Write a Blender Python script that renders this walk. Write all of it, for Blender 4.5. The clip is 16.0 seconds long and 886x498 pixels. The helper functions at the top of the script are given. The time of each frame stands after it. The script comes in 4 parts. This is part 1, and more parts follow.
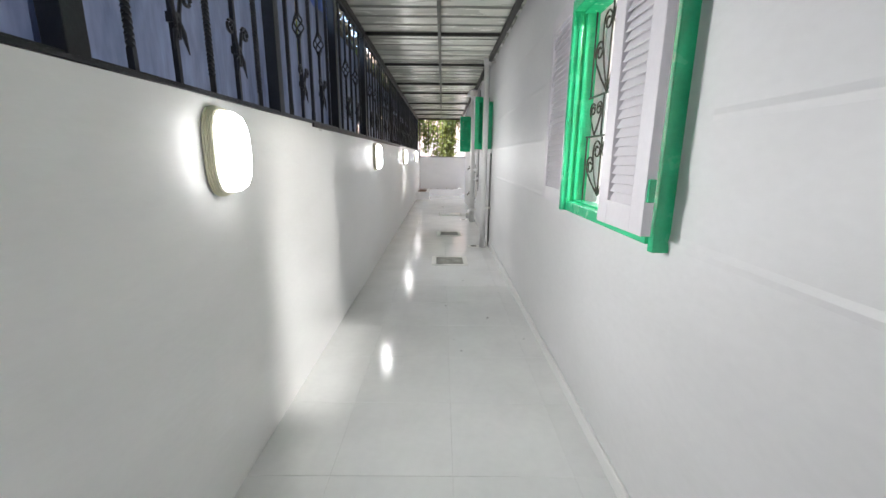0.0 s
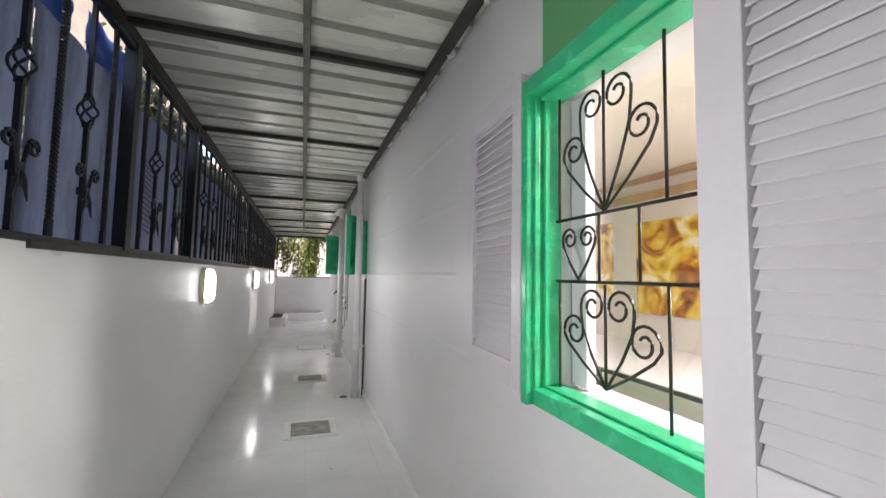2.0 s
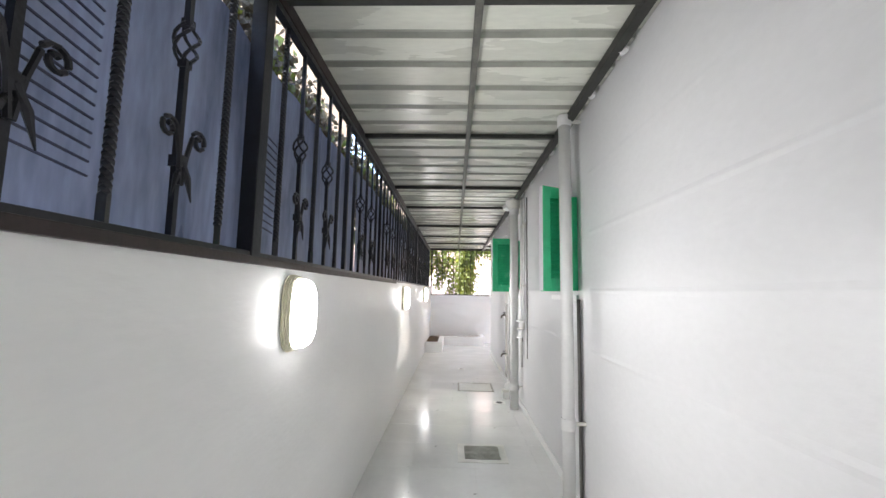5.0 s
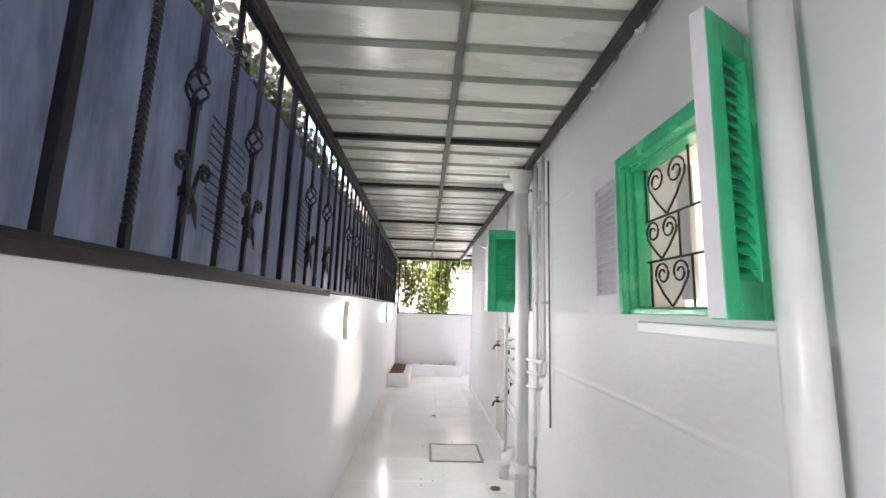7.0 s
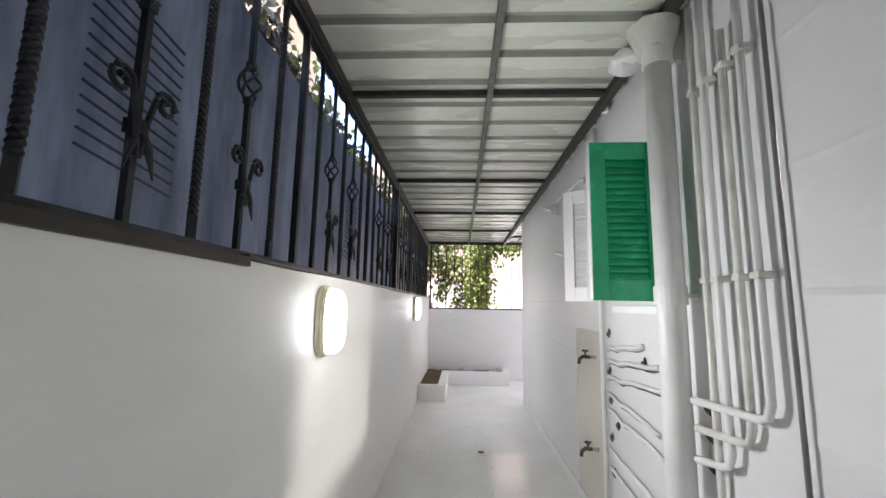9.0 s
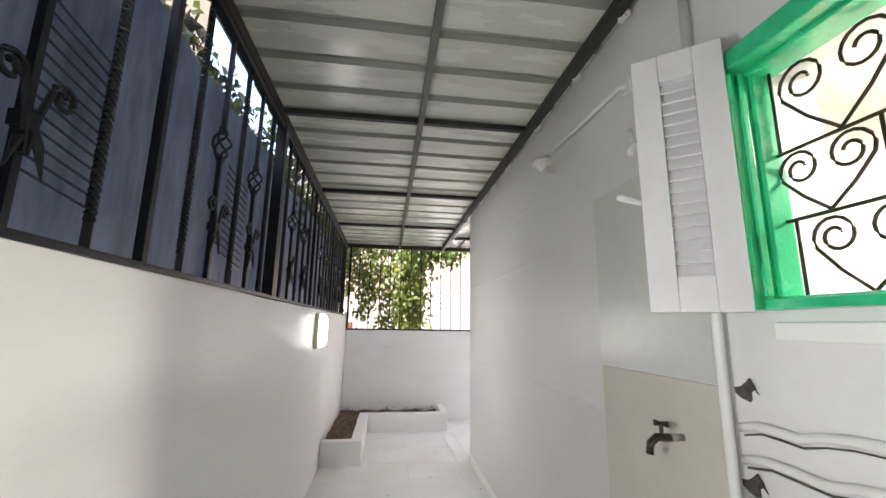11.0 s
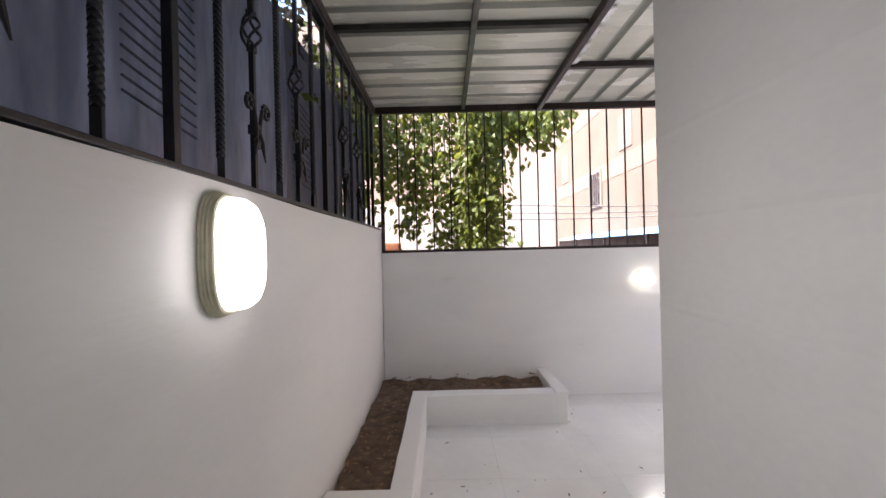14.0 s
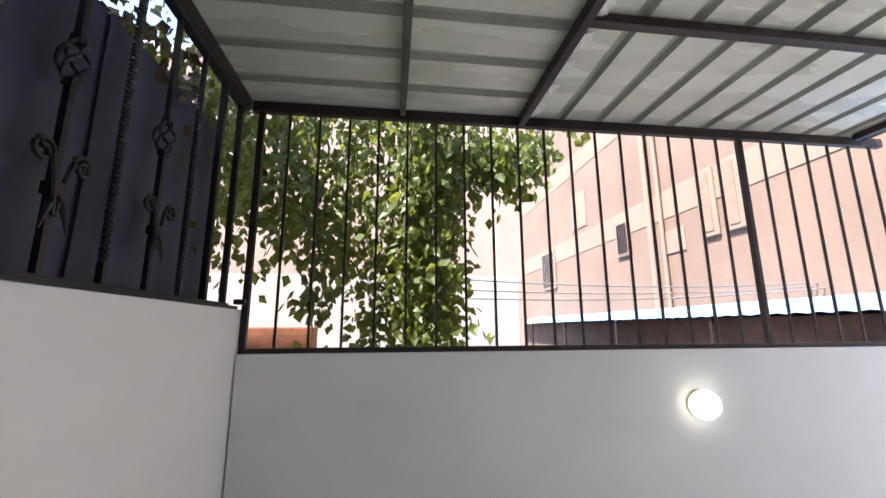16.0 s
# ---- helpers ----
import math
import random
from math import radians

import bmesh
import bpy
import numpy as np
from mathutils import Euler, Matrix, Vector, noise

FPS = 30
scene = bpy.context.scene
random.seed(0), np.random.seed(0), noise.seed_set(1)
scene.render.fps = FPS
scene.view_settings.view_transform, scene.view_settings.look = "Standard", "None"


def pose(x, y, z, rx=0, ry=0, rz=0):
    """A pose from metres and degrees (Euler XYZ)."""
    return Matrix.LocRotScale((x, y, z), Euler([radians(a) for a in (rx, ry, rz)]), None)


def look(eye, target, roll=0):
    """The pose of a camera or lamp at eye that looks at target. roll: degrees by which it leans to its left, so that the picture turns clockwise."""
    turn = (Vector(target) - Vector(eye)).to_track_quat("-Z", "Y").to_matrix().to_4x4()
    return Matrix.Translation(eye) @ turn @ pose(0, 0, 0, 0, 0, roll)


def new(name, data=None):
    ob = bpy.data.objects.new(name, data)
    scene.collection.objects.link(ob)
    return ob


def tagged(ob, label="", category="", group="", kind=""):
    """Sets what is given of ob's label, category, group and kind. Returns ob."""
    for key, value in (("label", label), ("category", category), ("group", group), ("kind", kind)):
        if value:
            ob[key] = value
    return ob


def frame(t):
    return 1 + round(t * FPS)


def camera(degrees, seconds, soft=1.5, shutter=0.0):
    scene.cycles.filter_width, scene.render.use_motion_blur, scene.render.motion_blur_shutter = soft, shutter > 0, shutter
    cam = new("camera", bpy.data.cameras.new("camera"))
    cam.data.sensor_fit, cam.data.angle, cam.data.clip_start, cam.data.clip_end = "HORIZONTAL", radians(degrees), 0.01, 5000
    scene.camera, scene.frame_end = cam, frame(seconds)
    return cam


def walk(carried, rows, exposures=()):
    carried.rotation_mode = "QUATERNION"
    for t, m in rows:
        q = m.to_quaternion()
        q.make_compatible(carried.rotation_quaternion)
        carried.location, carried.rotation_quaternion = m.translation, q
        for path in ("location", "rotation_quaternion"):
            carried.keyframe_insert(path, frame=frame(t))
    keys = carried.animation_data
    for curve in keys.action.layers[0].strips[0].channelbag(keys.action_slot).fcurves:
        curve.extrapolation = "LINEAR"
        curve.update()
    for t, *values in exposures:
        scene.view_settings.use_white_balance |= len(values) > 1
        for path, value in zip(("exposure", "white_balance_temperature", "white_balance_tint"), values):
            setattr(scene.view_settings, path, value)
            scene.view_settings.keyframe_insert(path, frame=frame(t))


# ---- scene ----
cam = camera(95.4, 16.0)
PATH = [
    (0, (0.935, 0.136, 1.513), (0.942, 2.085, 1.068), 0.5),
    (0.5, (0.947, 0.416, 1.564), (0.876, 2.413, 1.472), -0.0),
    (1, (0.951, 0.774, 1.611), (0.864, 2.772, 1.652), 1.4),
    (1.5, (0.884, 1.105, 1.633), (1.199, 3.075, 1.764), 1.4),
    (2, (0.917, 1.352, 1.643), (1.569, 3.238, 1.777), 1.0),
    (2.5, (0.966, 1.657, 1.649), (1.352, 3.616, 1.775), 1.5),
    (3, (0.897, 1.963, 1.617), (1.009, 3.956, 1.753), 2.1),
    (3.5, (0.79, 2.331, 1.67), (0.801, 4.322, 1.859), 0.8),
    (4, (0.831, 2.833, 1.647), (0.75, 4.823, 1.824), -0.2),
    (4.5, (0.804, 3.334, 1.634), (0.726, 5.323, 1.821), 0.7),
    (6.8, (0.769, 5.844, 1.603), (0.776, 7.823, 1.891), 1.4),
    (7, (0.752, 6.032, 1.644), (0.83, 8.008, 1.939), 1.8),
    (7.5, (0.727, 6.525, 1.642), (1.398, 8.381, 1.967), 1.5),
    (8, (0.746, 6.956, 1.64), (1.367, 8.827, 1.972), -0.3),
    (8.5, (0.772, 7.396, 1.635), (0.831, 9.374, 1.927), -0.2),
    (9, (0.709, 7.904, 1.604), (0.618, 9.884, 1.876), 1.0),
    (9.2, (0.679, 8.073, 1.618), (0.6, 10.056, 1.869), 0.5),
    (11.3, (0.721, 10.02, 1.594), (0.998, 11.963, 1.975), 0.9),
    (11.5, (0.739, 10.196, 1.625), (0.77, 12.164, 1.974), 1.4),
    (12, (0.653, 10.725, 1.541), (0.55, 12.708, 1.787), 1.0),
    (12.5, (0.613, 11.229, 1.487), (0.543, 13.227, 1.528), -0.5),
    (13, (0.667, 11.779, 1.53), (0.561, 13.776, 1.539), -0.8),
    (13.5, (0.625, 12.344, 1.515), (0.572, 14.343, 1.548), -0.5),
    (14, (0.66, 12.826, 1.529), (0.652, 14.826, 1.53), -1.4),
    (14.5, (0.786, 13.321, 1.54), (0.723, 15.311, 1.353), -0.5),
    (15, (0.741, 13.829, 1.57), (0.781, 15.829, 1.585), 0.8),
    (15.2, (0.724, 14.02, 1.593), (0.803, 16.015, 1.71), -0.0),
    (15.5, (0.776, 14.234, 1.628), (0.888, 16.216, 1.877), -1.1),
    (15.7, (0.801, 14.44, 1.665), (0.942, 16.409, 1.989), -1.1),
    (16, (0.841, 14.631, 1.635), (1.088, 16.578, 2.021), -0.3),
]
walk(cam, [(t, look(eye, target, roll)) for t, eye, target, roll in PATH],
     exposures=[(0.0, 3.17, 6300, 11), (0.5, 3.0, 6300, 11), (1.0, 2.82, 6350, 13), (2.0, 2.77, 6400, 14), (2.5, 2.7, 6500, 16), (3.0, 3.27, 6150, 10), (3.5, 3.45, 6300, 11), (4.5, 3.5, 6350, 12), (7.0, 3.65, 6300, 14), (7.5, 3.15, 6300, 13), (8.0, 2.9, 6250, 13), (8.5, 3.2, 6250, 13), (9.0, 3.18, 6250, 12), (11.5, 3.03, 6550, 10), (12.0, 2.96, 6650, 15), (13.0, 2.74, 6600, 16), (14.0, 2.48, 6600, 16), (14.5, 2.05, 6600, 18), (15.0, 2.24, 6600, 19), (15.5, 2.24, 6550, 18), (16.0, 2.19, 6350, 12)])

# ---- world, sun, lamps' light ----
world = bpy.data.worlds.new("world")
scene.world = world
world.use_nodes = True
wt = world.node_tree
sky = wt.nodes.new("ShaderNodeTexSky")
sky.sky_type = "NISHITA"
sky.sun_disc = False
sky.sun_elevation, sky.sun_rotation = radians(59.8), radians(-118.1)
wt.links.new(sky.outputs[0], wt.nodes["Background"].inputs[0])
wt.nodes["Background"].inputs[1].default_value = 0.15
sun_data = bpy.data.lights.new("sun", "SUN")
sun_data.energy, sun_data.angle, sun_data.color = 5.0, radians(0.5), (1.0, 0.95, 0.88)
sun = new("sun", sun_data)
sun.matrix_world = look((-5.8, -3.1, 11.3), (0, 0, 0))

LAMP_POWER = 1.9
ROOM_POWER = 31.0


def panel_light(name, x, y, z, power, width, height, turn):
    """The light of a wall lamp's diffuser, facing away from its wall."""
    data = bpy.data.lights.new(name, "AREA")
    data.shape, data.size, data.size_y = "RECTANGLE", width, height
    data.energy, data.color = power, (1.0, 0.98, 0.95)
    ob = new(name, data)
    ob.matrix_world = pose(x, y, z, 90, 0, turn)
    return ob


def ceiling_light(name, x, y, z, power, size, colour):
    """A round ceiling lamp's light, facing the floor."""
    data = bpy.data.lights.new(name, "AREA")
    data.shape, data.size, data.energy, data.color = "DISK", size, power, colour
    ob = new(name, data)
    ob.location = (x, y, z)
    return ob


# ---- materials ----
def material(name, colour, rough=0.6, metal=0.0, vary=0.12, scale=6.0, fine=60.0, bump=0.15, tint=None,
             rough_vary=0.1, emission=None, transmission=0.0, per_object=0.0, coat=0.0, stretch=(1, 1, 1)):
    """A surface with large stains, fine grain and fine relief."""
    m = bpy.data.materials.new(name)
    m.use_nodes = True
    nt = m.node_tree
    b = nt.nodes["Principled BSDF"]
    tc = nt.nodes.new("ShaderNodeTexCoord")
    mp = nt.nodes.new("ShaderNodeMapping")
    mp.inputs["Scale"].default_value = stretch
    geo = nt.nodes.new("ShaderNodeNewGeometry")
    nt.links.new(geo.outputs["Position"], mp.inputs[0])
    n1, n2 = nt.nodes.new("ShaderNodeTexNoise"), nt.nodes.new("ShaderNodeTexNoise")
    n1.inputs["Scale"].default_value, n1.inputs["Detail"].default_value = scale, 5
    n2.inputs["Scale"].default_value, n2.inputs["Detail"].default_value = fine, 3
    nt.links.new(mp.outputs[0], n1.inputs["Vector"])
    nt.links.new(mp.outputs[0], n2.inputs["Vector"])
    add = nt.nodes.new("ShaderNodeMath")
    add.operation = "MULTIPLY_ADD"
    nt.links.new(n2.outputs[0], add.inputs[0])
    add.inputs[1].default_value = 0.35
    nt.links.new(n1.outputs[0], add.inputs[2])
    fac = add.outputs[0]
    if per_object:
        info = nt.nodes.new("ShaderNodeObjectInfo")
        more = nt.nodes.new("ShaderNodeMath")
        more.operation = "MULTIPLY_ADD"
        nt.links.new(info.outputs["Random"], more.inputs[0])
        more.inputs[1].default_value = per_object
        nt.links.new(fac, more.inputs[2])
        fac = more.outputs[0]
    ramp = nt.nodes.new("ShaderNodeValToRGB")
    ramp.color_ramp.elements[0].position, ramp.color_ramp.elements[1].position = 0.3, 1.05
    dark = tint or tuple(c * (1 - 2 * vary) for c in colour)
    ramp.color_ramp.elements[0].color = (*dark, 1)
    ramp.color_ramp.elements[1].color = (*[min(1, c * (1 + vary)) for c in colour], 1)
    nt.links.new(fac, ramp.inputs[0])
    nt.links.new(ramp.outputs[0], b.inputs["Base Color"])
    rr = nt.nodes.new("ShaderNodeMapRange")
    rr.inputs["To Min"].default_value = max(0.02, rough - rough_vary)
    rr.inputs["To Max"].default_value = min(1, rough + rough_vary)
    nt.links.new(n1.outputs[0], rr.inputs["Value"])
    nt.links.new(rr.outputs[0], b.inputs["Roughness"])
    b.inputs["Metallic"].default_value = metal
    b.inputs["Coat Weight"].default_value = coat
    if transmission:
        b.inputs["Transmission Weight"].default_value = transmission
    if bump:
        bp = nt.nodes.new("ShaderNodeBump")
        bp.inputs["Strength"].default_value, bp.inputs["Distance"].default_value = bump, 0.01
        nt.links.new(fac, bp.inputs["Height"])
        nt.links.new(bp.outputs[0], b.inputs["Normal"])
    if emission:
        b.inputs["Emission Color"].default_value = (*emission[:3], 1)
        b.inputs["Emission Strength"].default_value = emission[3]
    return m


PLASTER = material("white_plaster", (0.86, 0.86, 0.85), 0.34, vary=0.03, scale=1.8, fine=20, bump=0.32, rough_vary=0.14, stretch=(1.0, 0.7, 2.4))
WALL_PAINT = material("white_wall_paint", (0.745, 0.745, 0.75), 0.42, vary=0.05, scale=1.2, fine=24, bump=0.28, stretch=(1.0, 0.8, 1.6))
TILE = material("white_glossy_tile", (0.79, 0.80, 0.79), 0.16, vary=0.06, scale=2.2, fine=18, bump=0.05, rough_vary=0.1, per_object=0.12)
GROUT = material("pale_grout", (0.76, 0.76, 0.74), 0.7, vary=0.08)
CONCRETE = material("rough_grey_cement", (0.33, 0.33, 0.29), 0.9, vary=0.3, scale=9, fine=70, bump=0.7)
CEMENT_RIM = material("pale_cement_rim", (0.74, 0.74, 0.7), 0.5, vary=0.1, scale=10, fine=50, bump=0.3)
IRON = material("black_painted_iron", (0.018, 0.019, 0.024), 0.34, metal=0.25, vary=0.3, scale=14, fine=90, bump=0.25)
BROWN_IRON = material("brown_black_iron", (0.035, 0.022, 0.02), 0.45, metal=0.2, vary=0.35, scale=12, fine=80, bump=0.3)
GRILLE_IRON = material("dark_bronze_iron", (0.035, 0.028, 0.022), 0.4, metal=0.3, vary=0.3, scale=15, fine=80)
STEEL = material("dark_grey_steel", (0.05, 0.05, 0.045), 0.55, metal=0.3, vary=0.35, scale=7, fine=60, bump=0.3)
PALE_STEEL = material("weathered_steel", (0.17, 0.17, 0.15), 0.5, metal=0.4, vary=0.35, scale=7, fine=60, bump=0.3)
ROOF = material("pale_roof_sheet", (0.70, 0.71, 0.63), 0.27, metal=0.05, vary=0.12, scale=2.2, fine=26, bump=0.12, rough_vary=0.12, stretch=(0.5, 2.0, 1))
# same sheet as the roof, darkened to paint in the shade of the rib hollows
ROOF_RIB_SHADE = material("roof_sheet_rib_shade", (0.38, 0.39, 0.34), 0.4, metal=0.05, vary=0.15, scale=3, fine=26, bump=0.1)
SHEET = material("blue_grey_plastic_sheet", (0.22, 0.25, 0.36), 0.32, vary=0.45, scale=3.4, fine=16, bump=0.25, stretch=(1, 2.2, 0.5))
SHEET_DARK_AND_SHADOW = material("dark_navy_plastic_and_shadow", (0.045, 0.052, 0.095), 0.45, vary=0.3, scale=4, fine=25, bump=0.3)
GREEN = material("glossy_green_paint", (0.035, 0.54, 0.25), 0.25, vary=0.16, scale=8, fine=60, bump=0.22, coat=0.3)
GREEN_WALL = material("green_wall_paint", (0.13, 0.42, 0.17), 0.5, vary=0.08, scale=4, fine=40, bump=0.15)
WHITE_WOOD = material("white_painted_wood", (0.72, 0.70, 0.73), 0.38, vary=0.05, scale=5, fine=50, bump=0.18)
PVC = material("white_painted_pipe", (0.78, 0.78, 0.77), 0.36, vary=0.06, scale=6, fine=40, bump=0.18)
STAIN_PVC = material("stained_white_pipe", (0.70, 0.69, 0.64), 0.5, vary=0.14, scale=9, fine=50, bump=0.3)
DARK_METAL = material("dark_brass_tap", (0.08, 0.065, 0.05), 0.35, metal=0.7, vary=0.3, scale=20, fine=90)
CHROME = material("dull_chrome", (0.55, 0.54, 0.52), 0.25, metal=0.9, vary=0.1, scale=20, fine=90)
CRACK = material("dark_mortar_gap", (0.10, 0.095, 0.09), 0.9, vary=0.4, scale=18, fine=80, bump=0.6)
SOIL = material("dry_brown_soil", (0.15, 0.10, 0.066), 0.95, vary=0.45, scale=14, fine=80, bump=0.9)
# facade tone darkened, the shade of a recess put into the colour
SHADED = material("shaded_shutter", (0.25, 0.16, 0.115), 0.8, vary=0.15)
DEAD_LEAF = material("dead_leaf", (0.22, 0.13, 0.07), 0.8, vary=0.3, scale=20, per_object=0.3)
DRY_LEAF = material("dry_brown_leaf", (0.10, 0.07, 0.03), 0.7, vary=0.35, scale=9, fine=50)
DIFFUSER = material("lit_opal_glass", (0.9, 0.9, 0.88), 0.3, vary=0.01, emission=(1.0, 0.98, 0.95, 1.2), bump=0)
DIFFUSER_WARM = material("lit_round_opal_glass", (0.9, 0.9, 0.8), 0.3, vary=0.01, emission=(1.0, 0.97, 0.82, 0.8), bump=0)
LAMP_BODY = material("yellowed_lamp_base", (0.76, 0.73, 0.56), 0.5, vary=0.12, scale=14, fine=60)
ROOM_WALL = material("cream_room_wall", (0.80, 0.75, 0.68), 0.6, vary=0.03, scale=2, fine=30, bump=0.08)
BEIGE = material("beige_trim", (0.56, 0.38, 0.2), 0.5, vary=0.1, scale=5, fine=40)
ROOM_FLOOR = material("room_floor", (0.72, 0.68, 0.62), 0.4, vary=0.1)
FACADE = material("sunlit_tan_facade", (0.205, 0.137, 0.102), 0.9, vary=0.12, scale=0.6, fine=9, bump=0.3)
FACADE_BAND = material("pale_facade_band", (0.255, 0.18, 0.135), 0.9, vary=0.1, scale=0.8, fine=9, bump=0.3)
FACADE_PINK = material("pale_pink_facade", (0.44, 0.33, 0.28), 0.9, vary=0.1, scale=0.5, fine=9, bump=0.3)
FACADE_WHITE = material("whitewashed_wall", (0.52, 0.47, 0.45), 0.9, vary=0.08, scale=0.8, fine=12, bump=0.3)
BRICK_RED = material("red_brown_brickwork", (0.26, 0.10, 0.05), 0.9, vary=0.3, scale=6, fine=30, bump=0.5)
TIN = material("blue_white_tin", (0.13, 0.24, 0.42), 0.6, metal=0.0, vary=0.25, scale=3, fine=20, bump=0.3)
SHED = material("brown_shed_wall", (0.16, 0.10, 0.085), 0.9, vary=0.3, scale=3, fine=24, bump=0.4)
DARK_GLASS = material("dark_window", (0.11, 0.075, 0.065), 0.25, vary=0.2)
LEAF = material("green_leaf", (0.088, 0.108, 0.024), 0.5, vary=0.4, scale=5, fine=40, bump=0.1, tint=(0.045, 0.075, 0.014))
BARK = material("grey_brown_bark", (0.14, 0.11, 0.08), 0.9, vary=0.3, scale=12, fine=60, bump=0.7)
ASPHALT = material("street_ground", (0.10, 0.095, 0.09), 0.95, vary=0.2, scale=1.5, fine=40, bump=0.4)
TARP = material("blue_tarpaulin", (0.03, 0.09, 0.48), 0.4, vary=0.2, scale=4, fine=30, bump=0.4)
ORANGE_WALL = material("neighbour_ochre_wall", (0.48, 0.36, 0.24), 0.9, vary=0.2, scale=1.0, fine=14, bump=0.4)
RED_CLOTH = material("red_cloth", (0.5, 0.03, 0.03), 0.7, vary=0.2)
CABLE = material("grey_cable", (0.22, 0.21, 0.2), 0.6, vary=0.2)

# thin leaves let some sunlight through
nt = LEAF.node_tree
tr = nt.nodes.new("ShaderNodeBsdfTranslucent")
tr.inputs[0].default_value = (0.215, 0.24, 0.04, 1)
mx = nt.nodes.new("ShaderNodeMixShader")
mx.inputs[0].default_value = 0.45
out = nt.nodes["Material Output"]
nt.links.new(nt.nodes["Principled BSDF"].outputs[0], mx.inputs[1])
nt.links.new(tr.outputs[0], mx.inputs[2])
nt.links.new(mx.outputs[0], out.inputs[0])

# the plastic sheet is smeared and lets skylight through
nt = SHEET.node_tree
for node in nt.nodes:
    if node.type == "VALTORGB":
        node.color_ramp.elements[0].position, node.color_ramp.elements[1].position = 0.46, 0.86
tr = nt.nodes.new("ShaderNodeBsdfTranslucent")
tr.inputs[0].default_value = (0.26, 0.31, 0.46, 1)
mx = nt.nodes.new("ShaderNodeMixShader")
mx.inputs[0].default_value = 0.34
nt.links.new(nt.nodes["Principled BSDF"].outputs[0], mx.inputs[1])
nt.links.new(tr.outputs[0], mx.inputs[2])
nt.links.new(mx.outputs[0], nt.nodes["Material Output"].inputs[0])

GLASS = bpy.data.materials.new("clear_glass")
GLASS.use_nodes = True
nt = GLASS.node_tree
gl, tp, mx = nt.nodes.new("ShaderNodeBsdfGlossy"), nt.nodes.new("ShaderNodeBsdfTransparent"), nt.nodes.new("ShaderNodeMixShader")
gl.inputs["Roughness"].default_value = 0.02
mx.inputs[0].default_value = 0.06
nt.links.new(tp.outputs[0], mx.inputs[1])
nt.links.new(gl.outputs[0], mx.inputs[2])
nt.links.new(mx.outputs[0], nt.nodes["Material Output"].inputs[0])

# abstract yellow and brown print
ART = bpy.data.materials.new("yellow_flower_print")
ART.use_nodes = True
nt = ART.node_tree
geo, n1, rp = nt.nodes.new("ShaderNodeNewGeometry"), nt.nodes.new("ShaderNodeTexNoise"), nt.nodes.new("ShaderNodeValToRGB")
n1.inputs["Scale"].default_value, n1.inputs["Detail"].default_value, n1.inputs["Distortion"].default_value = 2.6, 2, 1.6
nt.links.new(geo.outputs["Position"], n1.inputs["Vector"])
nt.links.new(n1.outputs[0], rp.inputs[0])
stops = [(0.30, (0.05, 0.02, 0.01)), (0.42, (0.42, 0.16, 0.02)), (0.5, (0.75, 0.48, 0.04)), (0.58, (0.85, 0.68, 0.12)), (0.66, (0.9, 0.85, 0.7))]
while len(rp.color_ramp.elements) < len(stops):
    rp.color_ramp.elements.new(0.5)
for e, (p, c) in zip(rp.color_ramp.elements, stops):
    e.position, e.color = p, (*c, 1)
nt.links.new(rp.outputs[0], nt.nodes["Principled BSDF"].inputs[0])
nt.nodes["Principled BSDF"].inputs["Roughness"].default_value = 0.3


# ---- building helpers ----
def mesh_of(name, bm, mat):
    me = bpy.data.meshes.new(name)
    bm.to_mesh(me)
    bm.free()
    me.materials.append(mat)
    return me


def part(name, bm, mat, parent=None, label="", smooth=False):
    me = mesh_of(name, bm, mat)
    if smooth:
        me.polygons.foreach_set("use_smooth", [True] * len(me.polygons))
    ob = new(name, me)
    if parent is not None:
        ob.parent = parent
    if label:
        tagged(ob, label)
    return ob


def share(name, me, parent, m):
    ob = new(name, me)
    ob.parent = parent
    ob.matrix_basis = m
    return ob


def empty(name, x=0, y=0, z=0):
    ob = new(name)
    ob.location = (x, y, z)
    ob.empty_display_size = 0.1
    return ob


def box(x0, y0, z0, x1, y1, z1, bevel=0.0, bm=None, seg=2):
    own = bmesh.new()
    bmesh.ops.create_cube(own, size=1)
    for v in own.verts:
        v.co = ((x0 + x1) / 2 + v.co.x * (x1 - x0), (y0 + y1) / 2 + v.co.y * (y1 - y0), (z0 + z1) / 2 + v.co.z * (z1 - z0))
    if bevel:
        bmesh.ops.bevel(own, geom=own.edges[:], offset=bevel, segments=seg, affect="EDGES", profile=0.6)
    return merge(bm, own)


def merge(bm, own):
    if bm is None:
        return own
    me = bpy.data.meshes.new("tmp")
    own.to_mesh(me)
    own.free()
    bm.from_mesh(me)
    bpy.data.meshes.remove(me)
    return bm


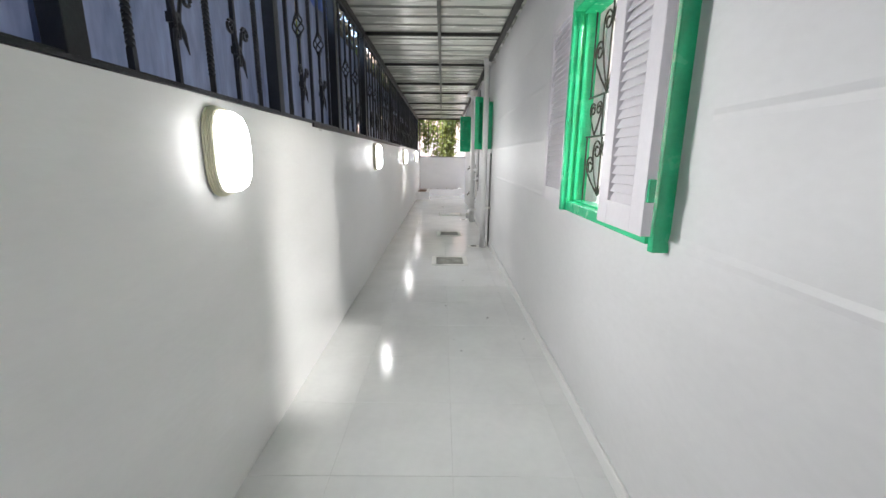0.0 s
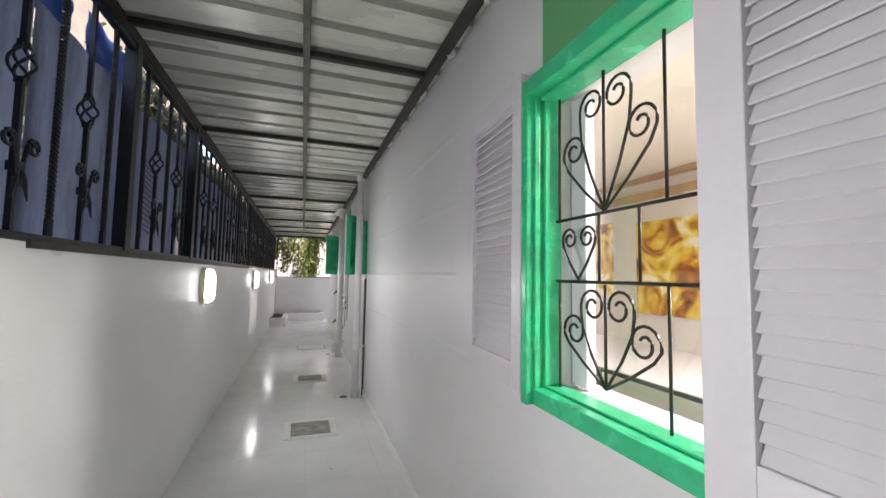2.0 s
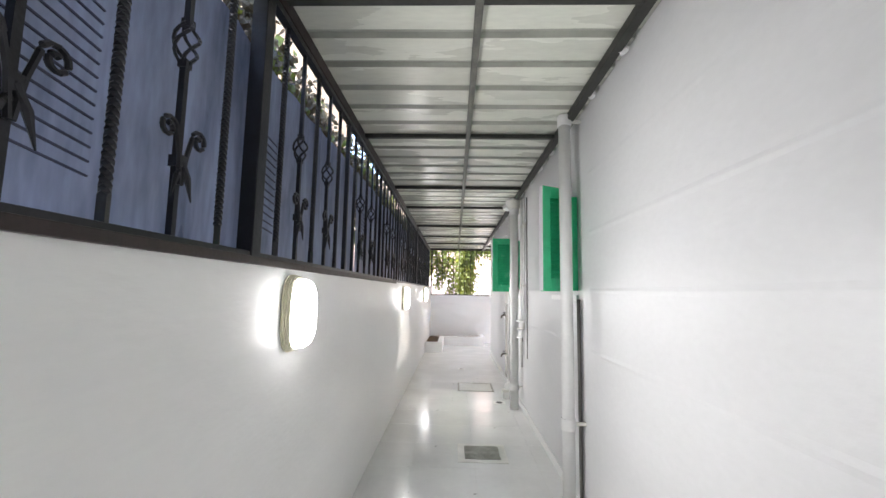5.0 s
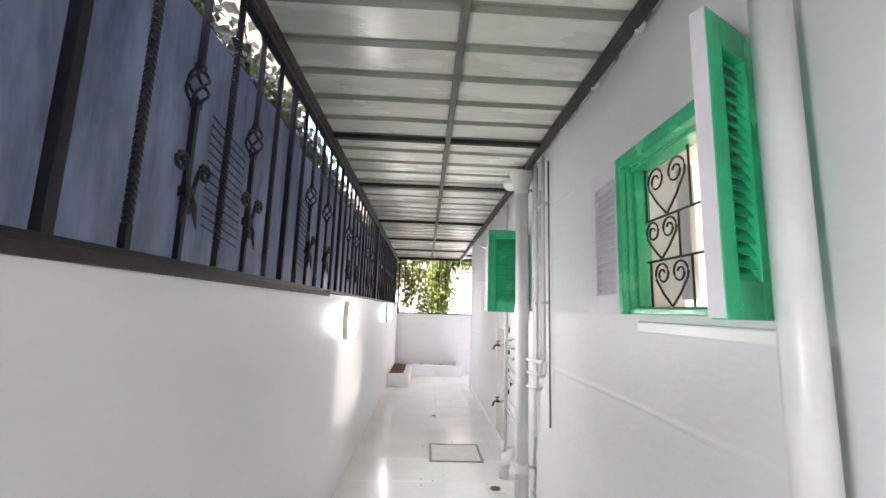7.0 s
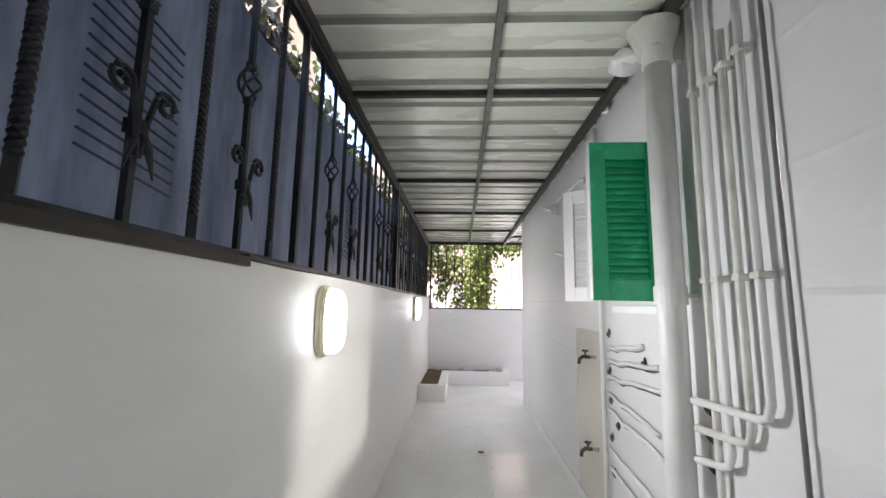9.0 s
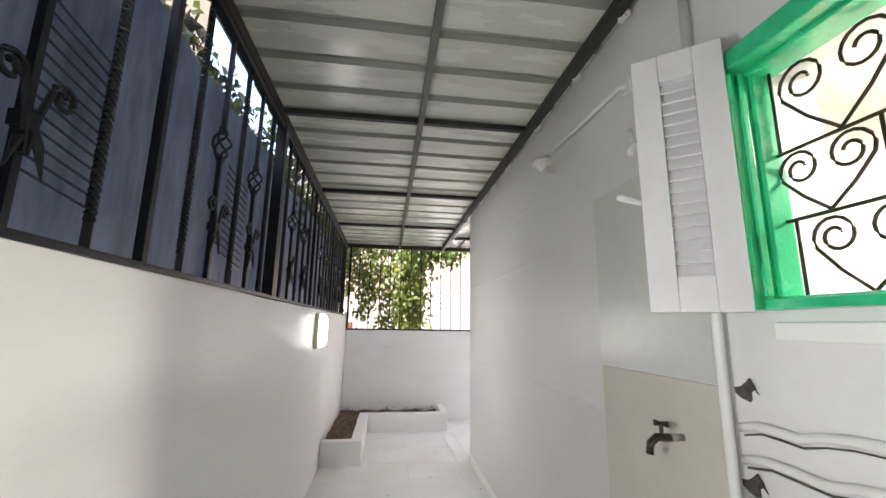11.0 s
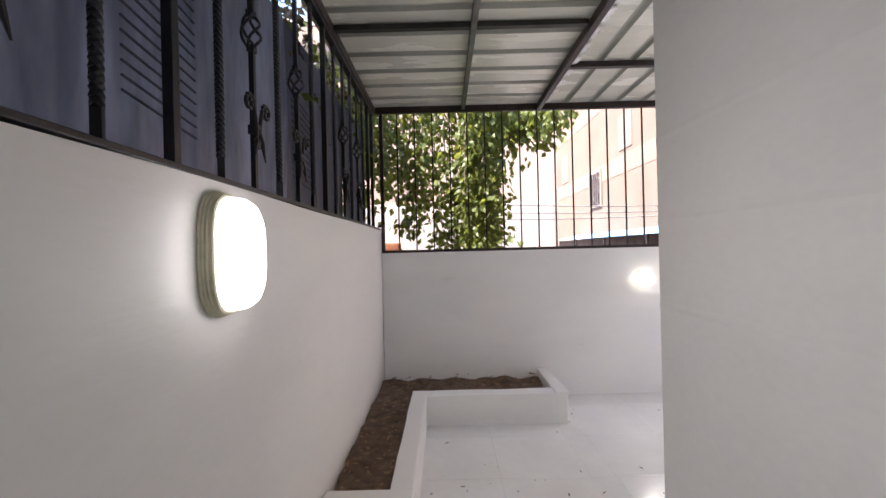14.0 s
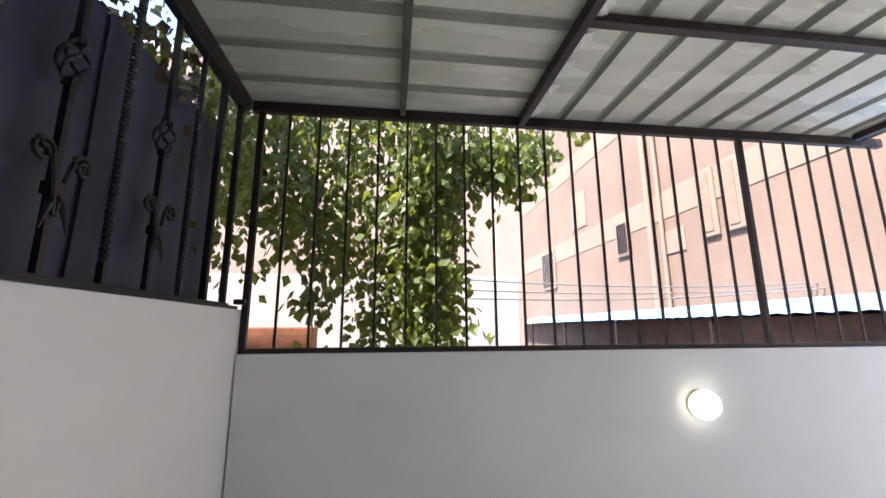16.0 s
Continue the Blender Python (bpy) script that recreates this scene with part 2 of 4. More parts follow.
def tube(points, radius, sides=8, bm=None, radii=None, square=False):
    """A rod swept along points; radii may vary along it."""
    own = bmesh.new()
    pts = [Vector(p) for p in points]
    rings = []
    for i, p in enumerate(pts):
        d = (pts[min(i + 1, len(pts) - 1)] - pts[max(i - 1, 0)]).normalized()
        up = Vector((0, 0, 1)) if abs(d.z) < 0.9 else Vector((0, 1, 0))
        a = d.cross(up).normalized()
        b = d.cross(a)
        r = radii[i] if radii else radius
        rings.append([own.verts.new(p + a * math.cos(t) * r + b * math.sin(t) * r) for t in [2 * math.pi * (k + 0.5) / sides for k in range(sides)]])
    for r0, r1 in zip(rings, rings[1:]):
        for k in range(sides):
            own.faces.new((r0[k], r0[(k + 1) % sides], r1[(k + 1) % sides], r1[k]))
    own.faces.new(rings[0][::-1])
    own.faces.new(rings[-1])
    bmesh.ops.recalc_face_normals(own, faces=own.faces)
    return merge(bm, own)


def twisted(z0, z1, half, turns, bm=None, steps=0):
    """A square rod twisted along its middle, plain at both ends."""
    own = bmesh.new()
    steps = steps or int(turns * 8)
    rings = []
    for i in range(steps + 1):
        s = i / steps
        z = z0 + (z1 - z0) * s
        a = 2 * math.pi * turns * min(max((s - 0.06) / 0.88, 0), 1) + math.pi / 4
        rings.append([own.verts.new((half * 1.41 * math.cos(a + k * math.pi / 2), half * 1.41 * math.sin(a + k * math.pi / 2), z)) for k in range(4)])
    for r0, r1 in zip(rings, rings[1:]):
        for k in range(4):
            own.faces.new((r0[k], r0[(k + 1) % 4], r1[(k + 1) % 4], r1[k]))
    own.faces.new(rings[0][::-1])
    own.faces.new(rings[-1])
    return merge(bm, own)


def spiral(cx, cz, r, turns, start, way=1, n=22):
    """Points of a scroll in the plane of y and z, from the outside in."""
    out = []
    for i in range(n + 1):
        s = i / n
        a = start + way * 2 * math.pi * turns * s
        q = r * (1 - 0.72 * s)
        out.append((cx + q * math.cos(a), cz + q * math.sin(a)))
    return out


def sheet(fn, nu, nv):
    """A grid of faces from fn(u, v) with u, v from 0 to 1."""
    own = bmesh.new()
    g = [[own.verts.new(fn(i / nu, j / nv)) for j in range(nv + 1)] for i in range(nu + 1)]
    for i in range(nu):
        for j in range(nv):
            own.faces.new((g[i][j], g[i + 1][j], g[i + 1][j + 1], g[i][j + 1]))
    return own


def lumpy(bm, amount, scale):
    for v in bm.verts:
        v.co += Vector((noise.noise(v.co * scale), noise.noise(v.co * scale + Vector((7, 3, 1))), noise.noise(v.co * scale + Vector((1, 9, 4))))) * amount
    return bm


def subdivided(bm, size):
    for axis in range(3):
        for _ in range(8):
            long = [e for e in bm.edges if abs(e.verts[0].co[axis] - e.verts[1].co[axis]) > size]
            if not long:
                break
            bmesh.ops.subdivide_edges(bm, edges=long, cuts=1, use_grid_fill=True)
    return bm


# ---- plan ----
XR = 1.76          # face of the house wall
YN = 17.0          # face of the end wall
YC = 14.90         # corner of the house
ZW, ZE = 1.74, 1.5  # tops of the side wall and the end wall
ZR = 2.98          # underside of the roof steel

# ---- structure ----
ground = part("ground", box(-300, -300, -0.4, 300, 400, -0.06), ASPHALT)
tagged(ground, "dusty grey street ground around the houses", "ground", kind="structure")
floor = part("floor", box(-0.2, -3.0, -0.06, 7.6, YN, -0.0022), GROUT)
tagged(floor, "white glossy tiled passage floor", "floor", kind="structure")
wall_w = part("wall_west", lumpy(subdivided(box(-0.2, -3.0, -0.06, 0.0, YN + 0.18, ZW), 0.45), 0.012, 1.1), PLASTER, smooth=False)
tagged(wall_w, "white plastered boundary wall with fence on top", "wall", kind="structure")
wall_n = part("wall_north", box(0.012, YN, -0.06, 7.6, YN + 0.18, ZE), PLASTER)
tagged(wall_n, "low white plastered end wall under iron railing", "wall", kind="structure")
wall_s = part("wall_south", box(-0.2, -3.2, -0.06, XR + 0.2, -3.0, 3.05), WALL_PAINT)
tagged(wall_s, "plain white wall closing the passage", "wall", kind="structure")
# added out of view: closes the yard and reflects sunlight back into it
bounce_wall = part("bounce_wall_east", box(7.6, YC - 0.2, -0.06, 7.75, YN + 0.18, 1.9), WALL_PAINT)
tagged(bounce_wall, "plain white unseen wall added to bounce sunlight into the yard", "wall", kind="structure")


def wall_with_openings(name, x0, x1, y0, y1, z0, z1, holes, mat):
    """A wall along y with rectangular openings (ya, yb, za, zb)."""
    bm = None
    y = y0
    for ya, yb, za, zb in holes:
        bm = box(x0, y, z0, x1, ya, z1, bm=bm)
        bm = box(x0, ya, z0, x1, yb, za, bm=bm)
        bm = box(x0, ya, zb, x1, yb, z1, bm=bm)
        y = yb
    bm = box(x0, y, z0, x1, y1, z1, bm=bm)
    return part(name, bm, mat)


W1 = (1.60, 2.605, 1.252, 2.315)
W3 = (7.12, 7.868, 1.668, 2.35)
W4 = (9.95, 10.70, 1.668, 2.35)
wall_e = wall_with_openings("wall_east", XR, XR + 0.2, -3.0, YC, -0.06, 3.2, [W1, W3, W4], WALL_PAINT)
tagged(wall_e, "white painted house wall with faint plaster courses", "wall", kind="structure")
wall_c = part("wall_house_north", box(XR + 0.2, YC - 0.2, -0.06, 7.6, YC, 3.2), WALL_PAINT)
tagged(wall_c, "white painted end wall of the house", "wall", kind="structure")


def ridge(z, y0, y1):
    bm = bmesh.new()
    n = int((y1 - y0) / 0.3) + 1
    rows = []
    for i in range(n + 1):
        y = y0 + (y1 - y0) * i / n
        w = 0.022 + 0.010 * noise.noise(Vector((y * 1.7, z, 0)))
        zz = z + 0.008 * noise.noise(Vector((y * 0.8, z * 5, 3)))
        rows.append([bm.verts.new((XR - 0.0005, y, zz - w)), bm.verts.new((XR - 0.0032 - 0.002 * noise.noise(Vector((y * 1.1, z * 3, 8))), y, zz)), bm.verts.new((XR - 0.0005, y, zz + w))])
    for a, b in zip(rows, rows[1:]):
        bm.faces.new((a[0], a[1], b[1], b[0]))
        bm.faces.new((a[1], a[2], b[2], b[1]))
    return part("plaster_course", bm, WALL_PAINT, wall_e)


for z in (1.22, 1.645, 2.065, 2.50):
    spans = [(-2.9, 1.42), (3.55, 6.8), (8.5, 9.2), (12.2, YC)] if z > 1.3 else [(-2.9, 6.8), (7.1, 9.2), (11.7, YC)]
    for a, b in spans:
        ridge(z, a, b)
skirt = part("baseboard", box(XR - 0.014, -2.99, 0.0, XR, YC, 0.085, 0.004), PLASTER)
tagged(skirt, "low white plaster skirting along the house wall", "baseboard", kind="structure")

# corrugated roof: sheets with upstanding ribs, one mesh
bm = bmesh.new()


def ribbed(bm, a0, a1, b0, b1, z, pitch, along_x):
    rows = []
    a = a0
    while a < a1:
        for da, dz in ((0.0, 0.0), (pitch * 0.74, 0.0), (pitch * 0.80, 0.026), (pitch * 0.94, 0.026)):
            if a + da < a1:
                rows.append((a + da, dz))
        a += pitch
    prev, last = None, 0.0
    for p, dz in rows:
        now = []
        for k in range(7):
            q = b0 + (b1 - b0) * k / 6
            sag = 0.006 * noise.noise(Vector((p * 1.3, q * 1.9, z)))
            now.append(bm.verts.new((q, p, z + dz + sag) if along_x else (p, q, z + dz + sag)))
        if prev:
            for k in range(6):
                f = bm.faces.new((prev[k], prev[k + 1], now[k + 1], now[k]))
                # rib faces take the darker colour, shade painted into the folds
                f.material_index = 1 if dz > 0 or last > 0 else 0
        prev, last = now, dz


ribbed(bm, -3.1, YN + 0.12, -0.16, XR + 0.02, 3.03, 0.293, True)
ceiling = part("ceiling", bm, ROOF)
ceiling.data.materials.append(ROOF_RIB_SHADE)
tagged(ceiling, "pale corrugated metal roof over the passage", "roof", kind="structure")
bm = bmesh.new()
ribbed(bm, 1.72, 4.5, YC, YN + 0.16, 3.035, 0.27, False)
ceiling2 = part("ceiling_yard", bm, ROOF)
ceiling2.data.materials.append(ROOF_RIB_SHADE)
tagged(ceiling2, "pale corrugated metal roof over the yard corner", "roof", kind="structure")


def steel_tube(x0, y0, z0, x1, y1, z1, mat=STEEL, name="beam"):
    ob = part(name, box(x0, y0, z0, x1, y1, z1, 0.004), mat, roof_frame)
    return ob


roof_frame = empty("roof_frame", 0, 0, 0)
tagged(roof_frame, "dark steel frame carrying the corrugated roof", "roof frame")
steel_tube(0.868, -3.0, ZR, 0.908, YN + 0.1, ZR + 0.045, PALE_STEEL, "centre_beam")
steel_tube(-0.10, -3.0, ZR - 0.03, -0.035, YN + 0.02, ZR + 0.045, BROWN_IRON, "edge_beam")
steel_tube(1.645, -3.0, ZR - 0.01, 1.70, YC, ZR + 0.045, STEEL, "edge_beam")
steel_tube(1.655, YC, ZR - 0.02, 1.70, YN + 0.05, ZR + 0.045, BROWN_IRON, "edge_beam")
for y in (-1.1, 0.55, 2.2, 3.92, 5.65, 7.36, 9.17, 10.45, 12.38, 14.02, 15.5):
    steel_tube(-0.035, y - 0.022, ZR + 0.008, 0.868, y + 0.022, ZR + 0.044, STEEL, "cross_beam")
    steel_tube(0.908, y - 0.022, ZR + 0.008, 1.645, y + 0.022, ZR + 0.044, STEEL, "cross_beam")
steel_tube(1.70, 16.10, ZR + 0.0, 4.5, 16.15, ZR + 0.046, BROWN_IRON, "cross_beam")
steel_tube(4.20, 16.15, ZR + 0.0, 4.25, YN, ZR + 0.046, BROWN_IRON, "cross_beam")
steel_tube(-0.035, YN + 0.03, ZR - 0.02, 4.5, YN + 0.075, ZR + 0.046, BROWN_IRON, "end_beam")

# ---- windows ----
def louvre_leaf(name, width, z0, z1, mat, back=None, angle=0.0, hinge=(0, 0), label="", st=0.075):
    """A louvred shutter leaf; the hinge is its local y = 0 edge, it reaches along +y and is 36 mm thick in x."""
    leaf = empty(name, hinge[0], hinge[1], 0)
    leaf.rotation_euler = (0, 0, radians(angle))
    t = 0.018
    bm = box(-t, 0.0, z0, t, st, z1, 0.003)
    bm = box(-t, width - st, z0, t, width, z1, 0.003, bm)
    bm = box(-t, st, z0, t, width - st, z0 + 0.10, 0.003, bm)
    bm = box(-t, st, z1 - 0.09, t, width - st, z1, 0.003, bm)
    body = part("leaf_frame", bm, mat, leaf)
    if back:
        for bm in (box(t, 0.004, z0 + 0.004, t + 0.004, st, z1 - 0.004),
                   box(t, width - st, z0 + 0.004, t + 0.004, width - 0.004, z1 - 0.004),
                   box(t, st, z0 + 0.004, t + 0.004, width - st, z0 + 0.10),
                   box(t, st, z1 - 0.09, t + 0.004, width - st, z1 - 0.004),
                   box(-t + 0.002, width + 0.0005, z0 + 0.004, t + 0.004, width + 0.004, z1 - 0.004)):
            part("painted_back", bm, back, leaf)
    inner = z1 - z0 - 0.19
    n = max(8, round(inner / 0.036))
    slat = box(-0.0205, st + 0.001, -0.003, 0.0205, width - st - 0.001, 0.003)
    bmesh.ops.rotate(slat, verts=slat.verts, cent=(0, 0, 0), matrix=Matrix.Rotation(radians(-62), 3, "Y"))
    me = mesh_of("slat", slat, mat)
    for k in range(n):
        share("slat", me, leaf, pose(0.002, 0, z0 + 0.10 + inner * (k + 0.5) / n))
    # a thin backing board closes the view through the slats
    part("backing", box(0.0125, st, z0 + 0.1, 0.0165, width - st, z1 - 0.09), back or mat, leaf)
    for z in (z0 + 0.16, z1 - 0.16):
        part("hinge", box(-0.012, -0.012, z - 0.04, 0.012, 0.02, z + 0.04, 0.004), GREEN, leaf)
    tagged(leaf, label, "shutter", group="window shutters")
    return leaf


def green_frame(win, hole, name_no, face=1.662, near_face=None, low=0.05, sill_face=1.69):
    ya, yb, za, zb = hole
    for bmx, nm in ((box(near_face or face, ya - 0.036, za - low - (0.025 if near_face else 0.0), XR + 0.05, ya + 0.002, zb + 0.05, 0.005), "jamb"),
                    (box(face, yb - 0.002, za - low, XR + 0.05, yb + 0.036, zb + 0.05, 0.005), "jamb"),
                    (box(face, ya + 0.0025, zb - 0.01, XR + 0.05, yb - 0.0025, zb + 0.05, 0.006), "head"),
                    (box(sill_face, ya + 0.0025, za - low, XR + 0.05, yb - 0.0025, za + 0.006, 0.005), "sill")):
        part(nm, bmx, GREEN, win)
    # stepped inner lining
    part("lining", box(face + 0.055, ya + 0.003, zb - 0.022, XR + 0.048, yb - 0.003, zb - 0.0105, 0.004), GREEN, win)
    part("lining", box(face + 0.075, ya + 0.003, za + 0.0065, XR + 0.048, yb - 0.003, za + 0.014, 0.003), GREEN, win)
    # stop beads along the far jamb
    part("bead", box(face + 0.03, yb - 0.012, za + 0.014, face + 0.05, yb - 0.0022, zb - 0.0225, 0.003), GREEN, win)
    part("bead", box(face + 0.07, yb - 0.016, za + 0.014, XR + 0.04, yb - 0.0022, zb - 0.0225, 0.003), GREEN, win)
    pane = part("pane", box(XR + 0.15, ya - 0.02, za - 0.02, XR + 0.154, yb + 0.02, zb + 0.02), GLASS, win)
    pane.visible_shadow = False


def rod(points2, x, parent, r=0.0048, name="scroll"):
    return part(name, tube([(x, y, z) for y, z in points2], r, 6), GRILLE_IRON, parent, smooth=True)


def fan(parent, x, yb, zb, h, w, up=1):
    """A fan of rods that rise from one foot and end in scrolls."""
    z = lambda s: zb + up * s
    rod([(yb, z(0)), (yb, z(h))], x, parent, name="stem")
    for side in (-1, 1):
        pts = [(yb, z(0)), (yb + side * w * 0.16, z(h * 0.30)), (yb + side * w * 0.26, z(h * 0.55)), (yb + side * w * 0.28, z(h * 0.72))]
        pts += [(y, z(s)) for y, s in spiral(yb + side * w * 0.14, h * 0.78, w * 0.14, 1.4, 0 if side > 0 else math.pi, side)]
        rod(pts, x, parent)
        pts = [(yb, z(0)), (yb + side * w * 0.24, z(h * 0.18)), (yb + side * w * 0.44, z(h * 0.36)), (yb + side * w * 0.5, z(h * 0.46))]
        pts += [(y, z(s)) for y, s in spiral(yb + side * w * 0.36, h * 0.50, w * 0.14, 1.4, 0 if side > 0 else math.pi, side)]
        rod(pts, x, parent)


def heart(parent, x, yc, z0, h, w):
    for side in (-1, 1):
        pts = [(yc, z0), (yc + side * w * 0.26, z0 + h * 0.28), (yc + side * w * 0.47, z0 + h * 0.58)]
        pts += [(yc + side * w * 0.26 + side * a, b) for a, b in [(p[0], p[1]) for p in spiral(0, z0 + h * 0.70, w * 0.23, 1.45, 0, 1)]]
        rod(pts, x, parent)


# window with the wide grille
win1 = empty("window_1", XR, 2.08, 1.28)
win1.location = (0, 0, 0)
tagged(win1, "open window with green frame and scrolled iron grille", "window", kind="structure")
green_frame(win1, W1, 1, near_face=1.70)
part("transom_panel", box(XR - 0.012, W1[0] - 0.03, W1[3] + 0.0505, XR - 0.001, W1[1] + 0.03, 2.93, 0.003), GREEN_WALL, win1, "pale green painted panel above the window")
GX = XR + 0.02
y0, y1 = W1[0] + 0.003, W1[1] - 0.003
for z in (1.632, 1.846):
    rod([(y0, z), (y1, z)], GX, win1, 0.0055, "rail")
for y in (y1 - 0.03, 2.12, 2.02, y0 + 0.03):
    rod([(y, W1[2] + 0.012), (y, 1.632)], GX, win1, 0.0046, "bar")
    rod([(y, 1.846), (y, W1[3] - 0.01)], GX, win1, 0.0046, "bar")
for y in (2.345, 1.82):
    fan(win1, GX, y, 1.85, 0.45, 0.40)
    fan(win1, GX, y, 1.315, 0.31, 0.40)
for y in (2.47, 1.70):
    heart(win1, GX, y, 1.64, 0.195, 0.17)
for y in (2.37, 2.21, 1.97, 1.80):
    rod([(y, 1.632), (y, 1.846)], GX, win1, 0.0046, "bar")

part("casement", box(XR + 0.09, W1[1] - 0.085, W1[2] + 0.01, XR + 0.13, W1[1] - 0.003, W1[3] - 0.012, 0.006), WHITE_WOOD, win1, "white inner casement edge")
louvre_leaf("shutter", 0.56, 1.215, 2.44, WHITE_WOOD, angle=-1.5, hinge=(1.712, 2.70), label="white louvred wooden shutter folded flat against the house wall")
louvre_leaf("shutter", 0.385, 1.245, 2.36, WHITE_WOOD, angle=1.5, hinge=(1.652, 1.53), label="white louvred wooden shutter standing slightly ajar in a green frame", st=0.09)

# small windows with heart grilles


def small_window(no, hole):
    ya, yb, za, zb = hole
    win = empty("window_%d" % no)
    tagged(win, "small window with green frame and heart pattern grille", "window", kind="structure")
    green_frame(win, hole, no, low=0.02)
    part("ledge", box(XR - 0.02, ya - 0.03, za - 0.10, XR, yb + 0.03, za - 0.052, 0.006), PLASTER, win, "white plaster ledge")
    gy0, gy1 = ya + 0.003, yb - 0.003
    w, h = gy1 - gy0, zb - za
    at = lambda u: gy1 - u * w
    low, high = za + 0.32 * h, za + 0.60 * h
    for z in (low, high):
        rod([(gy0, z), (gy1, z)], GX, win, 0.0055, "rail")
    for u in (0.05, 0.44, 0.56, 0.95):
        rod([(at(u), za + 0.014), (at(u), low)], GX, win, 0.0048, "bar")
    for u in (0.345, 0.655):
        rod([(at(u), low), (at(u), high)], GX, win, 0.0048, "bar")
    for u in (0.03, 0.455, 0.545, 0.97):
        rod([(at(u), high), (at(u), zb - 0.022)], GX, win, 0.0048, "bar")
    for side in (0, 1):
        heart(win, GX, at(abs(side - 0.25)), za + 0.016, low - za - 0.018, w * 0.31)
        heart(win, GX, at(abs(side - 0.17)), low + 0.005, high - low - 0.008, w * 0.31)
        heart(win, GX, at(abs(side - 0.24)), high + 0.005, zb - high - 0.03, w * 0.37)
    return win


win3 = small_window(2, W3)
win4 = small_window(3, W4)
casement = part("casement", box(XR + 0.17, 7.76, 1.72, XR + 0.20, 7.85, 2.34, 0.006), WHITE_WOOD, win3, "white inner casement")
louvre_leaf("shutter", 0.40, 1.645, 2.43, WHITE_WOOD, angle=-2, hinge=(1.715, 7.93), label="white louvred shutter folded flat against the house wall")
louvre_leaf("shutter", 0.275, 1.64, 2.46, GREEN, WHITE_WOOD, angle=118, hinge=(1.695, 7.105), label="green louvred shutter standing wide open beside the drain pipe")
louvre_leaf("shutter", 0.345, 1.635, 2.425, GREEN, WHITE_WOOD, angle=89, hinge=(1.69, 9.885), label="green louvred shutter standing open square to the wall")
far_leaf = louvre_leaf("shutter", 0.24, 1.64, 2.43, WHITE_WOOD, angle=50, hinge=(1.645, 10.685), label="white louvred shutter standing half open from a small window")

part("handle", tube([(0, 0.235, 1.965), (-0.02, 0.255, 1.97), (-0.03, 0.29, 1.985), (-0.03, 0.305, 1.99)], 0.009, 8, radii=[0.007, 0.009, 0.012, 0.009]), WHITE_WOOD, far_leaf, "white turned knob", smooth=True)

# ---- rooms behind the windows ----
for nm, a, b in (("room_long", -2.5, 6.2), ("room_small", 6.35, 11.6)):
    bm = box(4.9, a, 0, 5.0, b, 2.9)
    bm = box(XR + 0.21, a - 0.1, 0, 5.0, a, 2.9, bm=bm)
    bm = box(XR + 0.21, b, 0, 5.0, b + 0.1, 2.9, bm=bm)
    tagged(part("wall_" + nm, bm, ROOM_WALL), "cream painted walls of the lit room", "wall", kind="structure")
    tagged(part("floor_" + nm, box(XR + 0.21, a, -0.02, 4.9, b, 0.02), ROOM_FLOOR), "plain floor of the lit room", "floor", kind="structure")
    tagged(part("ceiling_" + nm, box(XR + 0.21, a, 2.9, 5.0, b, 3.0), ROOM_WALL), "cream ceiling of the lit room", "ceiling", kind="structure")
trim = part("trim", box(4.86, -2.4, 2.62, 4.899, 6.15, 2.72, 0.006), BEIGE)
tagged(trim, "beige cornice strip along the room wall", "trim", kind="structure")
trim = part("trim", box(XR + 0.22, 6.16, 2.62, 4.85, 6.199, 2.72, 0.006), BEIGE)
tagged(trim, "beige cornice strip along the room wall", "trim", kind="structure")
trim = part("trim", box(4.80, -2.4, 2.84, 4.899, 6.15, 2.899, 0.006), BEIGE)
tagged(trim, "beige cornice at the room ceiling", "trim", kind="structure")
for ya, yb, za, zb in ((5.72, 6.08, 1.40, 2.42), (3.6, 5.35, 1.22, 2.36)):
    pic = empty("wall_picture", 4.88, (ya + yb) / 2, za)
    pic.location = (0, 0, 0)
    part("canvas_frame", box(4.872, ya, za, 4.899, yb, zb, 0.004), WHITE_WOOD, pic)
    part("print", box(4.866, ya + 0.012, za + 0.012, 4.871, yb - 0.012, zb - 0.012), ART, pic)
    tagged(pic, "yellow and brown abstract flower print on the room wall", "picture", group="wall prints")
table = empty("side_table", 0, 0, 0)
part("tabletop", box(3.22, 2.9, 0.90, 4.5, 5.6, 0.94, 0.006), WHITE_WOOD, table, "pale table top")
part("edge_strip", box(3.2, 2.9, 0.905, 3.2195, 5.6, 0.935, 0.003), STEEL, table, "dark edge strip")
for x, y in ((3.25, 2.95), (4.45, 2.95), (3.25, 5.55), (4.45, 5.55)):
    part("leg", box(x - 0.03, y - 0.03, 0.02, x + 0.03, y + 0.03, 0.899, 0.004), STEEL, table)
tagged(table, "long pale table with a dark edge standing in the lit room", "table")
